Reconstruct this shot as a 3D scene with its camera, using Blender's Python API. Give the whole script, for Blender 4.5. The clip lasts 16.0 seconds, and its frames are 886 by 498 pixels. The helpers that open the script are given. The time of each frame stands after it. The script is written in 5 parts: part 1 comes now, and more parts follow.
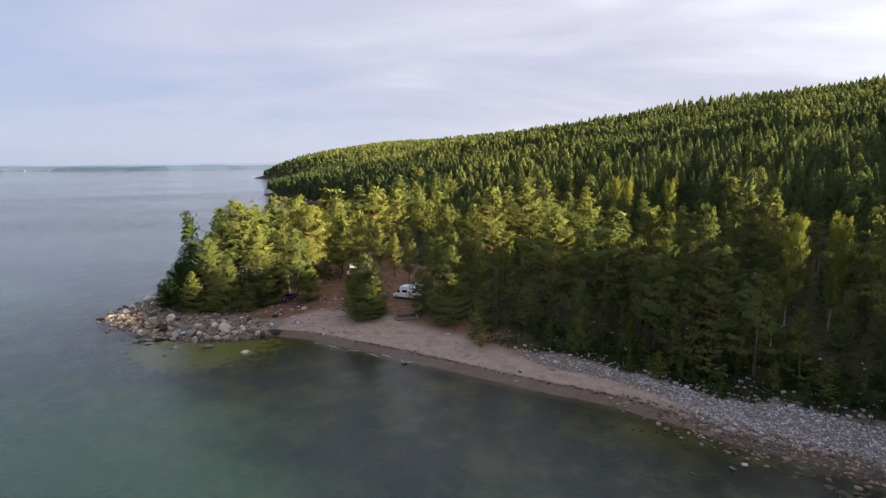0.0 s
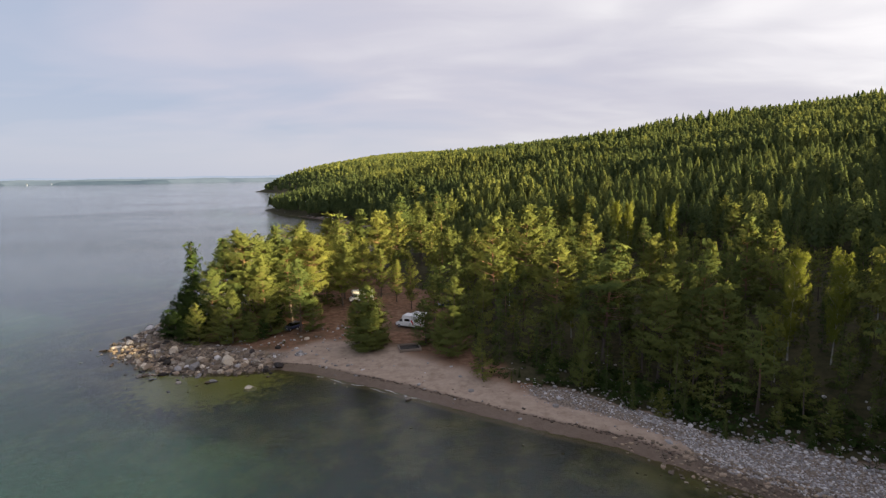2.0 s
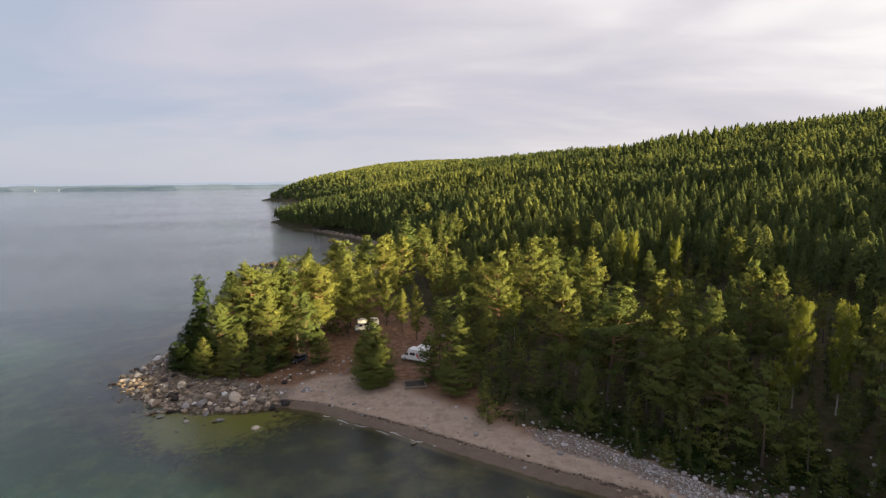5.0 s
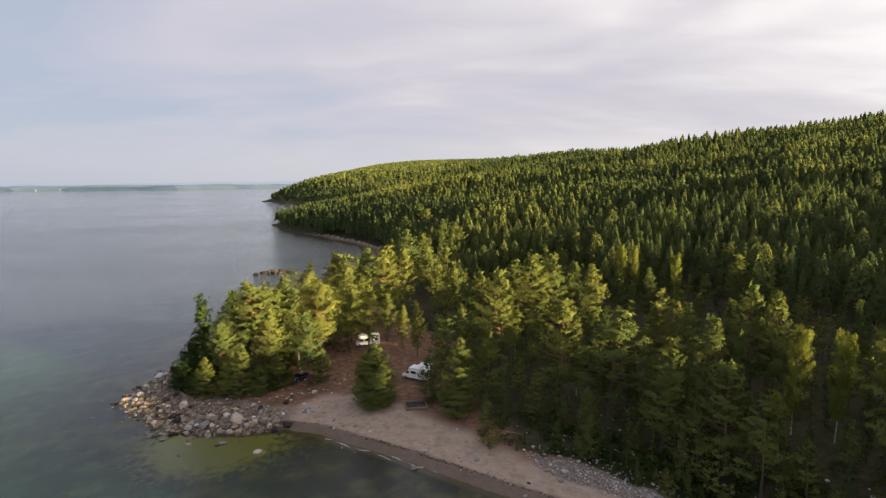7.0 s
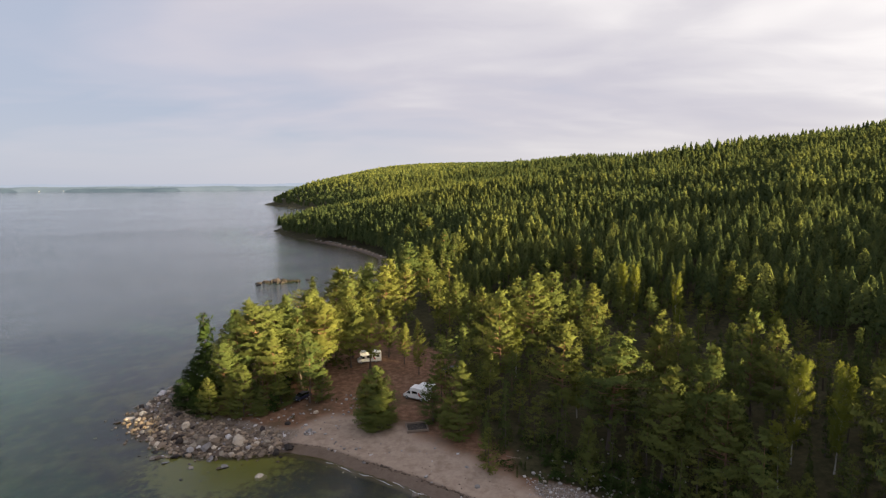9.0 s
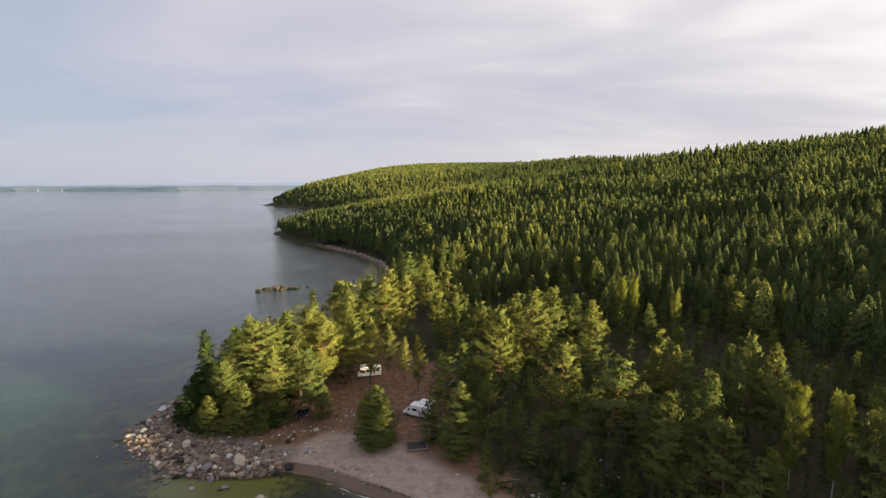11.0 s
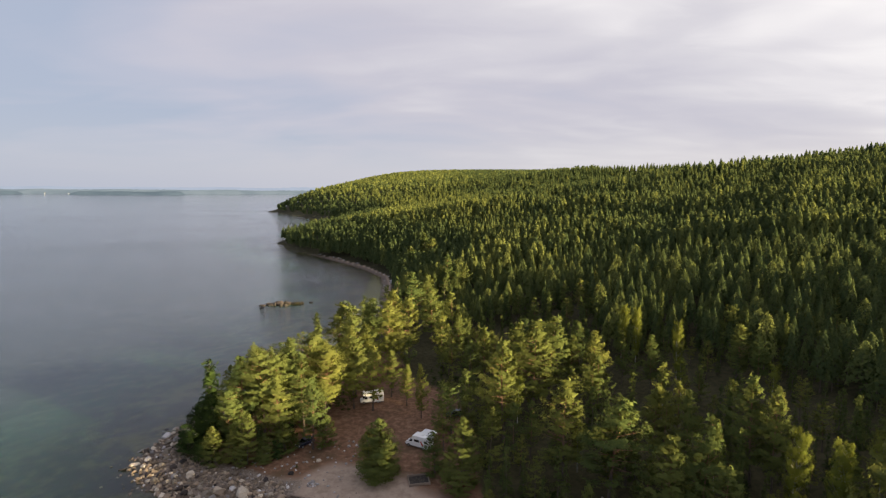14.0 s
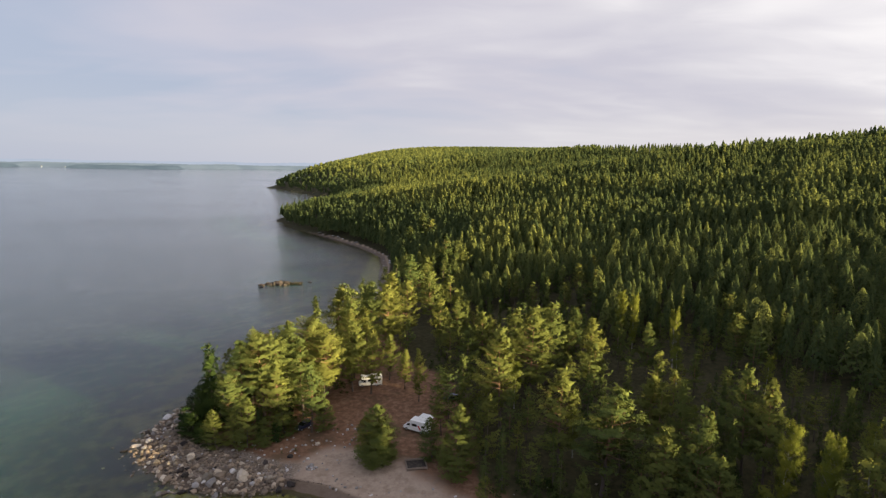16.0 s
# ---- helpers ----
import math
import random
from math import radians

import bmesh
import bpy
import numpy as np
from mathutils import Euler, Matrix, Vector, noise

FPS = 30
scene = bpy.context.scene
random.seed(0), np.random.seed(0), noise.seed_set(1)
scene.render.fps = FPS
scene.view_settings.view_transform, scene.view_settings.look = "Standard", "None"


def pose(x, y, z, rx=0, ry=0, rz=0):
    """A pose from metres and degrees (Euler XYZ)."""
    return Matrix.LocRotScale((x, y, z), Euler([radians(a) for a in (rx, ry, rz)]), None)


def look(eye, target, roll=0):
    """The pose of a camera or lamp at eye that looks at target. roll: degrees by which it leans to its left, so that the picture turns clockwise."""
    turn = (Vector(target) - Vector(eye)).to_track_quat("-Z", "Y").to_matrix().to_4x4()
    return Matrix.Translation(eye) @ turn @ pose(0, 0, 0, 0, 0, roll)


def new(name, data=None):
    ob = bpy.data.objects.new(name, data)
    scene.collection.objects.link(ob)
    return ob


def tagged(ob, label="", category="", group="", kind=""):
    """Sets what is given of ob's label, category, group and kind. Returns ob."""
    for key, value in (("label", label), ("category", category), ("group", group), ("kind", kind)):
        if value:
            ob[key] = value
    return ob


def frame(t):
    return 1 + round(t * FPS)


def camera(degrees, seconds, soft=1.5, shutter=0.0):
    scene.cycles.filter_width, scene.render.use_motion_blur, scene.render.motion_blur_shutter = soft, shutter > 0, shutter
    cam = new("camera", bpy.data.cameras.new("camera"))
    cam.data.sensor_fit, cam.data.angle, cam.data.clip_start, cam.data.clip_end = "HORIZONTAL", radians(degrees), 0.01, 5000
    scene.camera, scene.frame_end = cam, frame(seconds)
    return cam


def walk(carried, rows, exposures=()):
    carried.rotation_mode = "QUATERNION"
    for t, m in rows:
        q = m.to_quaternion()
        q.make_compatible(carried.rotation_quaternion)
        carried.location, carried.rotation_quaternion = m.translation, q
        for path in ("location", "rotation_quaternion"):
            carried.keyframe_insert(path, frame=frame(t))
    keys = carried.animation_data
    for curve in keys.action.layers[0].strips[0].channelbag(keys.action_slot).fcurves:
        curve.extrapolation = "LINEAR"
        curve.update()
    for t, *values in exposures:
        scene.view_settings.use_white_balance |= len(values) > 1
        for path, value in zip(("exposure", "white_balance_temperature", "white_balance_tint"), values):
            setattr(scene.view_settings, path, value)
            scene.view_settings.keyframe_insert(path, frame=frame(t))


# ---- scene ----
cam = camera(79.4, 16.0, soft=1.3)
PATH = [
    (0, (0.487, -0.291, 30.698), (0.49, 1.683, 30.381), -0.4),
    (0.5, (0.428, -0.189, 31.792), (0.431, 1.786, 31.479), -0.5),
    (1, (0.301, -0.169, 32.634), (0.303, 1.81, 32.342), -0.6),
    (1.5, (0.245, -0.145, 33.618), (0.246, 1.836, 33.338), -0.7),
    (2, (0.276, -0.109, 34.672), (0.276, 1.871, 34.394), -0.8),
    (2.5, (0.314, -0.118, 35.6), (0.309, 1.863, 35.328), -0.8),
    (3, (0.321, -0.141, 36.77), (0.314, 1.84, 36.5), -0.8),
    (3.5, (0.258, -0.13, 37.733), (0.25, 1.853, 37.468), -0.8),
    (4, (0.162, -0.183, 38.705), (0.151, 1.8, 38.448), -0.7),
    (6.5, (-0.064, -0.208, 44.038), (-0.081, 1.777, 43.787), -0.4),
    (7, (0.013, -0.066, 45.143), (-0.005, 1.918, 44.887), -0.5),
    (7.5, (-0.016, -0.14, 46.127), (-0.033, 1.844, 45.876), -0.5),
    (8, (0.046, -0.077, 47.132), (0.027, 1.908, 46.881), -0.4),
    (8.5, (0.018, -0.079, 48.188), (-0.004, 1.905, 47.94), -0.4),
    (9, (0.098, -0.063, 49.265), (0.073, 1.922, 49.017), -0.3),
    (11.5, (-0.065, -0.037, 54.422), (-0.088, 1.947, 54.171), -0.1),
    (12, (-0.064, -0.091, 55.453), (-0.093, 1.893, 55.208), 0.0),
    (12.5, (-0.211, -0.096, 56.463), (-0.24, 1.889, 56.221), 0.1),
    (13, (-0.237, -0.104, 57.479), (-0.265, 1.882, 57.24), 0.2),
    (13.5, (-0.196, -0.177, 58.464), (-0.228, 1.809, 58.228), 0.3),
    (14, (-0.126, -0.193, 59.374), (-0.161, 1.794, 59.143), 0.3),
    (14.5, (-0.178, -0.204, 60.139), (-0.212, 1.782, 59.912), 0.4),
    (15, (-0.165, -0.177, 60.777), (-0.2, 1.81, 60.55), 0.5),
    (15.5, (-0.224, 0.214, 61.176), (-0.255, 2.196, 60.904), 0.8),
    (16, (-0.209, 0.352, 61.528), (-0.239, 2.326, 61.212), 0.9),
]
walk(cam, [(t, look(eye, target, roll)) for t, eye, target, roll in PATH], [(0, 2.30, 6060, 13), (1.1, 2.26, 6150, 13), (2.3, 2.22, 6550, 11), (7, 2.22, 6700, 11), (15.0, 2.09, 6560, 11), (15.5, 2.02, 6560, 11), (16, 2.19, 6560, 11)])

# ---- light ----
SUN_AZ = radians(26.0)    # the sun stands low in the south-east
SUN_EL = radians(12.5)
SUN_DIR = Vector((math.cos(SUN_AZ) * math.cos(SUN_EL), -math.sin(SUN_AZ) * math.cos(SUN_EL), math.sin(SUN_EL)))


class Nodes:
    """Short hand for node trees."""

    def __init__(self, tree):
        self.tree = tree
        tree.nodes.clear()

    def add(self, kind, **inputs):
        node = self.tree.nodes.new(kind)
        for key, value in inputs.items():
            self.feed(node, key, value)
        return node

    def feed(self, node, key, value):
        socket = node.inputs[int(key[1:])] if key[0] == "i" and key[1:].isdigit() else node.inputs[key.replace("_", " ")]
        if isinstance(value, bpy.types.NodeSocket):
            self.tree.links.new(value, socket)
        else:
            socket.default_value = value

    def math(self, op, a, b=0.0, c=0.0, clamp=False):
        node = self.tree.nodes.new("ShaderNodeMath")
        node.operation, node.use_clamp = op, clamp
        for key, value in (("i0", a), ("i1", b), ("i2", c)):
            self.feed(node, key, value)
        return node.outputs[0]

    def vec(self, op, a, b=(0, 0, 0)):
        node = self.tree.nodes.new("ShaderNodeVectorMath")
        node.operation = op
        self.feed(node, "i0", a)
        self.feed(node, "i1", b)
        return node.outputs[0]

    def noise(self, vector, scale, detail=4.0, rough=0.55, distort=0.0):
        node = self.add("ShaderNodeTexNoise", Scale=scale, Detail=detail, Roughness=rough, Distortion=distort)
        if vector is not None:
            self.feed(node, "Vector", vector)
        return node.outputs["Fac"]

    def ramp(self, fac, stops):
        node = self.tree.nodes.new("ShaderNodeValToRGB")
        self.feed(node, "Fac", fac)
        el = node.color_ramp.elements
        while len(el) < len(stops):
            el.new(0.5)
        for e, (p, c) in zip(el, stops):
            e.position, e.color = p, (*c, 1) if len(c) == 3 else c
        return node.outputs["Color"]

    def step(self, value, lo, hi):
        node = self.tree.nodes.new("ShaderNodeMapRange")
        node.interpolation_type = "SMOOTHSTEP"
        for key, v in (("Value", value), ("From Min", lo), ("From Max", hi)):
            self.feed(node, key.replace(" ", "_"), v)
        return node.outputs["Result"]

    def mix(self, fac, a, b, blend="MIX"):
        node = self.tree.nodes.new("ShaderNodeMix")
        node.data_type, node.blend_type = "RGBA", blend
        for socket, v in ((node.inputs["Factor"], fac), (node.inputs[6], a), (node.inputs[7], b)):
            if isinstance(v, bpy.types.NodeSocket):
                self.tree.links.new(v, socket)
            else:
                socket.default_value = (*v, 1) if isinstance(v, tuple) and len(v) == 3 else v
        return node.outputs[2]


world = bpy.data.worlds.new("evening_sky")
scene.world = world
world.use_nodes = True
w = Nodes(world.node_tree)
sky = w.add("ShaderNodeTexSky")
sky.sky_type, sky.sun_disc = "NISHITA", False
sky.sun_elevation, sky.sun_rotation = SUN_EL, math.pi / 2 + SUN_AZ
heading = w.add("ShaderNodeTexCoord").outputs["Generated"]
parts_xyz = w.add("ShaderNodeSeparateXYZ", Vector=heading)
up = w.math("MAXIMUM", parts_xyz.outputs[2], 0.0)
flat = w.math("DIVIDE", 1.0, w.math("ADD", up, 0.16))
# a cloud deck seen in perspective: directions laid out on a plane overhead
deck = w.vec("MULTIPLY", heading, (1, 1, 0))
scaled = w.tree.nodes.new("ShaderNodeVectorMath")
scaled.operation = "SCALE"
w.feed(scaled, "i0", deck)
w.feed(scaled, "Scale", flat)
cloud_place = w.vec("ADD", scaled.outputs[0], (3.1, 1.7, 0.4))
wide = w.noise(w.vec("MULTIPLY", cloud_place, (0.55, 0.9, 1)), 0.9, 3.0, 0.5, 0.6)
streak = w.noise(w.vec("MULTIPLY", cloud_place, (0.8, 1.6, 1)), 2.3, 5.0, 0.55, 0.8)
cover = w.math("ADD", w.math("MULTIPLY", wide, 0.87), w.math("MULTIPLY", streak, 0.13))
side = w.math("MULTIPLY_ADD", parts_xyz.outputs[0], 0.36, 0.5)           # brighter towards the sun's side
grade = w.math("ADD", cover, w.math("MULTIPLY", w.math("SUBTRACT", side, 0.5), 0.85))
cloud = w.ramp(grade, [(0.28, (4.5, 5.1, 6.5)), (0.43, (5.5, 5.65, 6.8)), (0.55, (6.3, 6.15, 7.0)), (0.66, (7.6, 7.4, 7.9)), (0.80, (10.5, 10.2, 10.2))])
low = w.step(up, 0.0, 0.13)
haze = w.mix(side, (3.3, 4.2, 5.9), (9.8, 9.0, 8.7))
veil = w.mix(low, haze, cloud)
# an overcast sky is brightest overhead
overhead = w.math("MULTIPLY_ADD", w.step(up, 0.30, 0.95), 0.14, 0.455)
sky_mix = w.mix(1.0, w.mix(0.9, sky.outputs["Color"], veil), overhead, "MULTIPLY")
w.add("ShaderNodeOutputWorld", Surface=w.add("ShaderNodeBackground", Color=sky_mix, Strength=0.05).outputs[0])

sun = new("sun", bpy.data.lights.new("sun", "SUN"))
sun.data.energy, sun.data.angle, sun.data.color = 5.0, radians(1.2), (1.0, 0.80, 0.44)
sun.matrix_world = look(SUN_DIR * 100, (0, 0, 0))

# ---- materials ----


def material(name):
    m = bpy.data.materials.new(name)
    m.use_nodes = True
    return m, Nodes(m.node_tree)


def finish(n, shader):
    n.add("ShaderNodeOutputMaterial", Surface=shader)


def bump(n, height, strength, distance=0.1):
    return n.add("ShaderNodeBump", Height=height, Strength=strength, Distance=distance).outputs[0]


def foliage_material(name, dark, light, tip, stuff=False, through_leaf=0.35):
    """Needles or leaves: colour varies from tree to tree and from spray to spray."""
    m, n = material(name)
    own = n.add("ShaderNodeAttribute") if stuff else n.add("ShaderNodeObjectInfo")
    if stuff:
        own.attribute_name = "tint"
    tree = own.outputs["Fac"] if stuff else own.outputs["Random"]
    spray = n.add("ShaderNodeNewGeometry").outputs["Random Per Island"]
    base = n.mix(tree, dark, light)
    base = n.mix(n.math("MULTIPLY", n.math("POWER", spray, 2.0), 0.3), base, tip)
    leaf = n.add("ShaderNodeBsdfDiffuse", Color=base).outputs[0]
    back = n.add("ShaderNodeBsdfTranslucent", Color=n.mix(0.35, base, tip)).outputs[0]
    finish(n, n.add("ShaderNodeMixShader", Fac=through_leaf, i1=leaf, i2=back).outputs[0])
    return m


PINE_LEAF = foliage_material("pine_needles", (0.066, 0.100, 0.037), (0.142, 0.154, 0.042), (0.22, 0.208, 0.046), through_leaf=0.34)
SPRUCE_LEAF = foliage_material("spruce_needles", (0.048, 0.074, 0.030), (0.096, 0.116, 0.036), (0.14, 0.152, 0.04), through_leaf=0.34)
BIRCH_LEAF = foliage_material("birch_leaves", (0.11, 0.14, 0.03), (0.17, 0.18, 0.035), (0.22, 0.22, 0.045), through_leaf=0.45)
FOREST_LEAF = foliage_material("forest_foliage", (0.056, 0.082, 0.037), (0.170, 0.188, 0.055), (0.18, 0.196, 0.06), stuff=True, through_leaf=0.5)
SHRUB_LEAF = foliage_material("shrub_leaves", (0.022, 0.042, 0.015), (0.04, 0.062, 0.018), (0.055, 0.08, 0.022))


def bark_material(name, low, high, turn):
    m, n = material(name)
    co = n.add("ShaderNodeTexCoord").outputs["Object"]
    z = n.add("ShaderNodeSeparateXYZ", Vector=co).outputs[2]
    grain = n.noise(n.vec("MULTIPLY", co, (6, 6, 1.2)), 2.0, 5.0)
    col = n.mix(n.step(n.math("ADD", z, n.math("MULTIPLY", grain, 4.0)), turn, turn + 5.0), low, high)
    col = n.mix(n.math("MULTIPLY", grain, 0.7), col, (0.03, 0.024, 0.02))
    finish(n, n.add("ShaderNodeBsdfPrincipled", Base_Color=col, Roughness=0.9, Normal=bump(n, grain, 0.6, 0.05)).outputs[0])
    return m


PINE_BARK = bark_material("pine_bark", (0.10, 0.075, 0.062), (0.27, 0.145, 0.08), 7.0)
SPRUCE_BARK = bark_material("spruce_bark", (0.11, 0.09, 0.075), (0.14, 0.105, 0.08), 7.0)
BIRCH_BARK = bark_material("birch_bark", (0.5, 0.48, 0.45), (0.6, 0.57, 0.52), 5.0)


def ground_material():
    m, n = material("shore_ground")
    co = n.add("ShaderNodeNewGeometry").outputs["Position"]

    def mask(name):
        a = n.add("ShaderNodeAttribute")
        a.attribute_name = name
        return a.outputs["Fac"]

    big, mid, fine = n.noise(co, 0.12, 4.0), n.noise(co, 0.9, 5.0, 0.6), n.noise(co, 9.0, 4.0, 0.6)
    sand = n.ramp(mid, [(0.25, (0.265, 0.198, 0.150)), (0.5, (0.355, 0.274, 0.214)), (0.75, (0.43, 0.345, 0.272))])
    sand = n.mix(n.math("MULTIPLY", n.step(n.noise(co, 0.33, 4.0, 0.65), 0.48, 0.66), 0.45), sand, (0.16, 0.115, 0.085))
    sand = n.mix(n.math("MULTIPLY", fine, 0.5), sand, (0.22, 0.16, 0.115))
    litter = n.ramp(mid, [(0.25, (0.085, 0.046, 0.027)), (0.5, (0.160, 0.090, 0.056)), (0.8, (0.26, 0.165, 0.108))])
    litter = n.mix(n.math("MULTIPLY", n.step(big, 0.5, 0.68), 0.7), litter, (0.085, 0.06, 0.034))
    # darker floor colour for the ground under the trees
    dark_floor = n.ramp(mid, [(0.3, (0.024, 0.026, 0.012)), (0.7, (0.066, 0.056, 0.028))])
    gravel = n.ramp(n.noise(co, 3.5, 3.0, 0.7), [(0.3, (0.06, 0.045, 0.036)), (0.5, (0.17, 0.135, 0.108)), (0.72, (0.33, 0.275, 0.23))])
    bed = n.ramp(n.math("ADD", n.math("MULTIPLY", n.noise(co, 0.22, 5.0, 0.65), 0.5), n.math("MULTIPLY", n.noise(co, 0.055, 2.0, 0.5), 0.5)), [(0.43, (0.010, 0.010, 0.006)), (0.49, (0.036, 0.032, 0.014)), (0.54, (0.084, 0.074, 0.030)), (0.63, (0.16, 0.14, 0.072))])

    def soft(name, spread=0.5):
        return n.step(n.math("ADD", mask(name), n.math("MULTIPLY", n.math("SUBTRACT", mid, 0.5), spread)), 0.3, 0.7)

    col = n.mix(soft("litter"), sand, litter)
    col = n.mix(soft("dark_floor"), col, dark_floor)
    col = n.mix(soft("gravel"), col, gravel)
    wet = soft("wet", 0.7)
    col = n.mix(n.math("MULTIPLY", wet, 0.72), col, (0.062, 0.041, 0.029))
    bed = n.mix(n.math("MULTIPLY", soft("shelf", 1.0), 0.85), bed, (0.36, 0.33, 0.12))
    col = n.mix(soft("bed", 0.2), col, bed)
    rough = n.math("SUBTRACT", 0.95, n.math("MULTIPLY", wet, 0.45))
    relief = n.math("ADD", mid, n.math("MULTIPLY", fine, 0.4))
    finish(n, n.add("ShaderNodeBsdfPrincipled", Base_Color=col, Roughness=rough, Specular_IOR_Level=0.12, Normal=bump(n, relief, 0.5, 0.15)).outputs[0])
    return m


def water_material():
    """Lake water: gloss on top, clear over the shallows, murky blue-green where it is deep."""
    m, n = material("lake_water")
    co = n.add("ShaderNodeNewGeometry").outputs["Position"]
    deep = n.add("ShaderNodeAttribute")
    deep.attribute_name = "murk"
    turned = n.add("ShaderNodeVectorRotate", Vector=co, Angle=radians(-14.0)).outputs[0]
    ripples = n.noise(n.vec("MULTIPLY", turned, (0.5, 1.5, 1)), 1.0, 4.0, 0.6)
    swell = n.noise(n.vec("MULTIPLY", turned, (0.035, 0.14, 1)), 1.0, 3.0, 0.5)
    breeze = n.noise(n.vec("MULTIPLY", turned, (0.0035, 0.012, 1)), 1.0, 3.0, 0.5)
    chop = n.noise(n.vec("MULTIPLY", turned, (1.3, 4.0, 1)), 1.0, 3.0, 0.6)
    height = n.math("ADD", n.math("ADD", n.math("MULTIPLY", ripples, 0.72), n.math("MULTIPLY", chop, 0.42)), n.math("MULTIPLY", swell, 0.75))
    lee = n.add("ShaderNodeAttribute")
    lee.attribute_name = "lee"
    strength = n.math("MULTIPLY", n.math("MULTIPLY_ADD", n.step(breeze, 0.35, 0.65), 0.15, 0.23), n.math("MULTIPLY_ADD", lee.outputs["Fac"], -0.25, 1.0))
    normal = n.add("ShaderNodeBump", Height=height, Strength=strength, Distance=0.6).outputs[0]
    far_out = n.step(deep.outputs["Fac"], 0.45, 0.95)
    green = n.mix(n.noise(co, 0.03, 3.0), (0.019, 0.055, 0.042), (0.034, 0.083, 0.061))
    body = n.add("ShaderNodeBsdfDiffuse", Color=n.mix(far_out, green, (0.020, 0.028, 0.034))).outputs[0]
    clear = n.add("ShaderNodeBsdfTransparent", Color=(0.74, 0.78, 0.54, 1)).outputs[0]
    inside = n.add("ShaderNodeMixShader", Fac=deep.outputs["Fac"], i1=clear, i2=body).outputs[0]
    gloss = n.add("ShaderNodeBsdfGlossy", Color=(1.0, 0.99, 1, 1), Roughness=0.05, Normal=normal).outputs[0]
    fres = n.add("ShaderNodeFresnel", IOR=1.36, Normal=normal).outputs[0]
    finish(n, n.add("ShaderNodeMixShader", Fac=fres, i1=inside, i2=gloss).outputs[0])
    return m


GROUND, WATER = ground_material(), water_material()


def stone_material(name, dark, light, spread=0.6, tan=0.6):
    m, n = material(name)
    geo = n.add("ShaderNodeNewGeometry")
    info = n.add("ShaderNodeObjectInfo").outputs["Random"]
    one = n.math("FRACT", n.math("ADD", geo.outputs["Random Per Island"], info))
    grain = n.noise(geo.outputs["Position"], 3.0, 6.0, 0.65)
    col = n.mix(n.math("ADD", n.math("MULTIPLY", n.math("POWER", one, 2.3), spread + 0.25), n.math("MULTIPLY", grain, 0.35)), dark, light)
    col = n.mix(n.step(one, 0.91, 0.95), col, n.mix(tan, col, n.mix(grain, (0.17, 0.12, 0.08), (0.30, 0.23, 0.16))))
    col = n.mix(n.step(grain, 0.56, 0.66), col, n.mix(0.6, col, (0.07, 0.07, 0.05)))
    finish(n, n.add("ShaderNodeBsdfPrincipled", Base_Color=col, Roughness=0.85, Normal=bump(n, grain, 0.5, 0.08)).outputs[0])
    return m


BOULDER = stone_material("grey_granite", (0.040, 0.032, 0.025), (0.66, 0.56, 0.44))
COBBLE = stone_material("pale_cobble", (0.10, 0.088, 0.082), (0.60, 0.57, 0.56), 0.68)
RUBBLE = stone_material("brown_rubble", (0.045, 0.033, 0.024), (0.36, 0.27, 0.19))
# reef brown taken far down, standing in for the hill's shadow on the islet
REEF = stone_material("brown_reef_rock_darkened", (0.012, 0.009, 0.008), (0.036, 0.025, 0.023), 0.6, 0.0)

# ---- the shape of the land ----
SHORE = [(400, -900), (150, -400), (95, -100), (62, 0), (52, 32), (45, 44), (39.8, 49.5), (36.5, 51.4), (33.1, 53.7), (30.6, 56.1), (27.9, 58.8), (25.3, 60.7),
         (22.7, 63.3), (19.6, 65.1), (16.4, 66.8), (12.9, 68.7), (9.4, 71), (5.5, 73.2), (0.1, 76.7), (-7.3, 81.8), (-14.7, 85.8), (-23.4, 90.8), (-30.1, 92.8), (-37, 91.3),
         (-45, 91.2), (-50.3, 92.4), (-56, 95.8), (-60.6, 98.2), (-64.2, 103.2), (-67.4, 108.5), (-67.8, 112.5), (-66.8, 121), (-60, 140), (-51, 160), (-44, 185),
         (-37, 215), (-34, 240), (-36, 270), (-40, 300), (-41, 314), (-47, 347), (-66, 384), (-95, 424), (-138, 481), (-155, 503),
         (-184, 565), (-186, 600), (-165, 680), (-160, 800), (-230, 950), (-350, 1150), (-409, 1229), (-444, 1344), (-435, 1500), (-470, 2000), (-520, 3000), (-600, 4900)]
OUTLINE = np.array(SHORE + [(4900, 4900), (4900, -900)], float)
# the foot of the hill, as x for each y
FOOT = np.array([(-900, 400), (-400, 150), (-100, 95), (0, 62), (50, 42), (110, 28), (150, 20), (200, 0), (250, -15), (310, -35), (350, -45), (400, -75),
                 (450, -112), (500, -150), (565, -180), (650, -180), (800, -165), (1000, -260), (1250, -412), (1400, -440), (2000, -470), (4900, -600)], float)


# the cobble bank of the eastern shore: its lower and upper edge, as y for each x
BANK_LOW = np.array([(11, 81.5), (12.5, 78.5), (18, 74.1), (21.6, 72.2), (24.9, 69.8), (27.6, 66.8), (30.1, 63.8), (31, 57), (34, 51.5), (40, 47), (60, 12)])
BANK_HIGH = np.array([(11, 81.5), (13.8, 82), (19.4, 80), (22.8, 76.5), (26, 73.3), (29.3, 71.2), (31.8, 67.9), (34.2, 65), (37, 63.5), (43.4, 61), (45.7, 56.5), (48.7, 55), (66, 28)])


def bank_low(x):
    return np.interp(x, BANK_LOW[:, 0], BANK_LOW[:, 1])


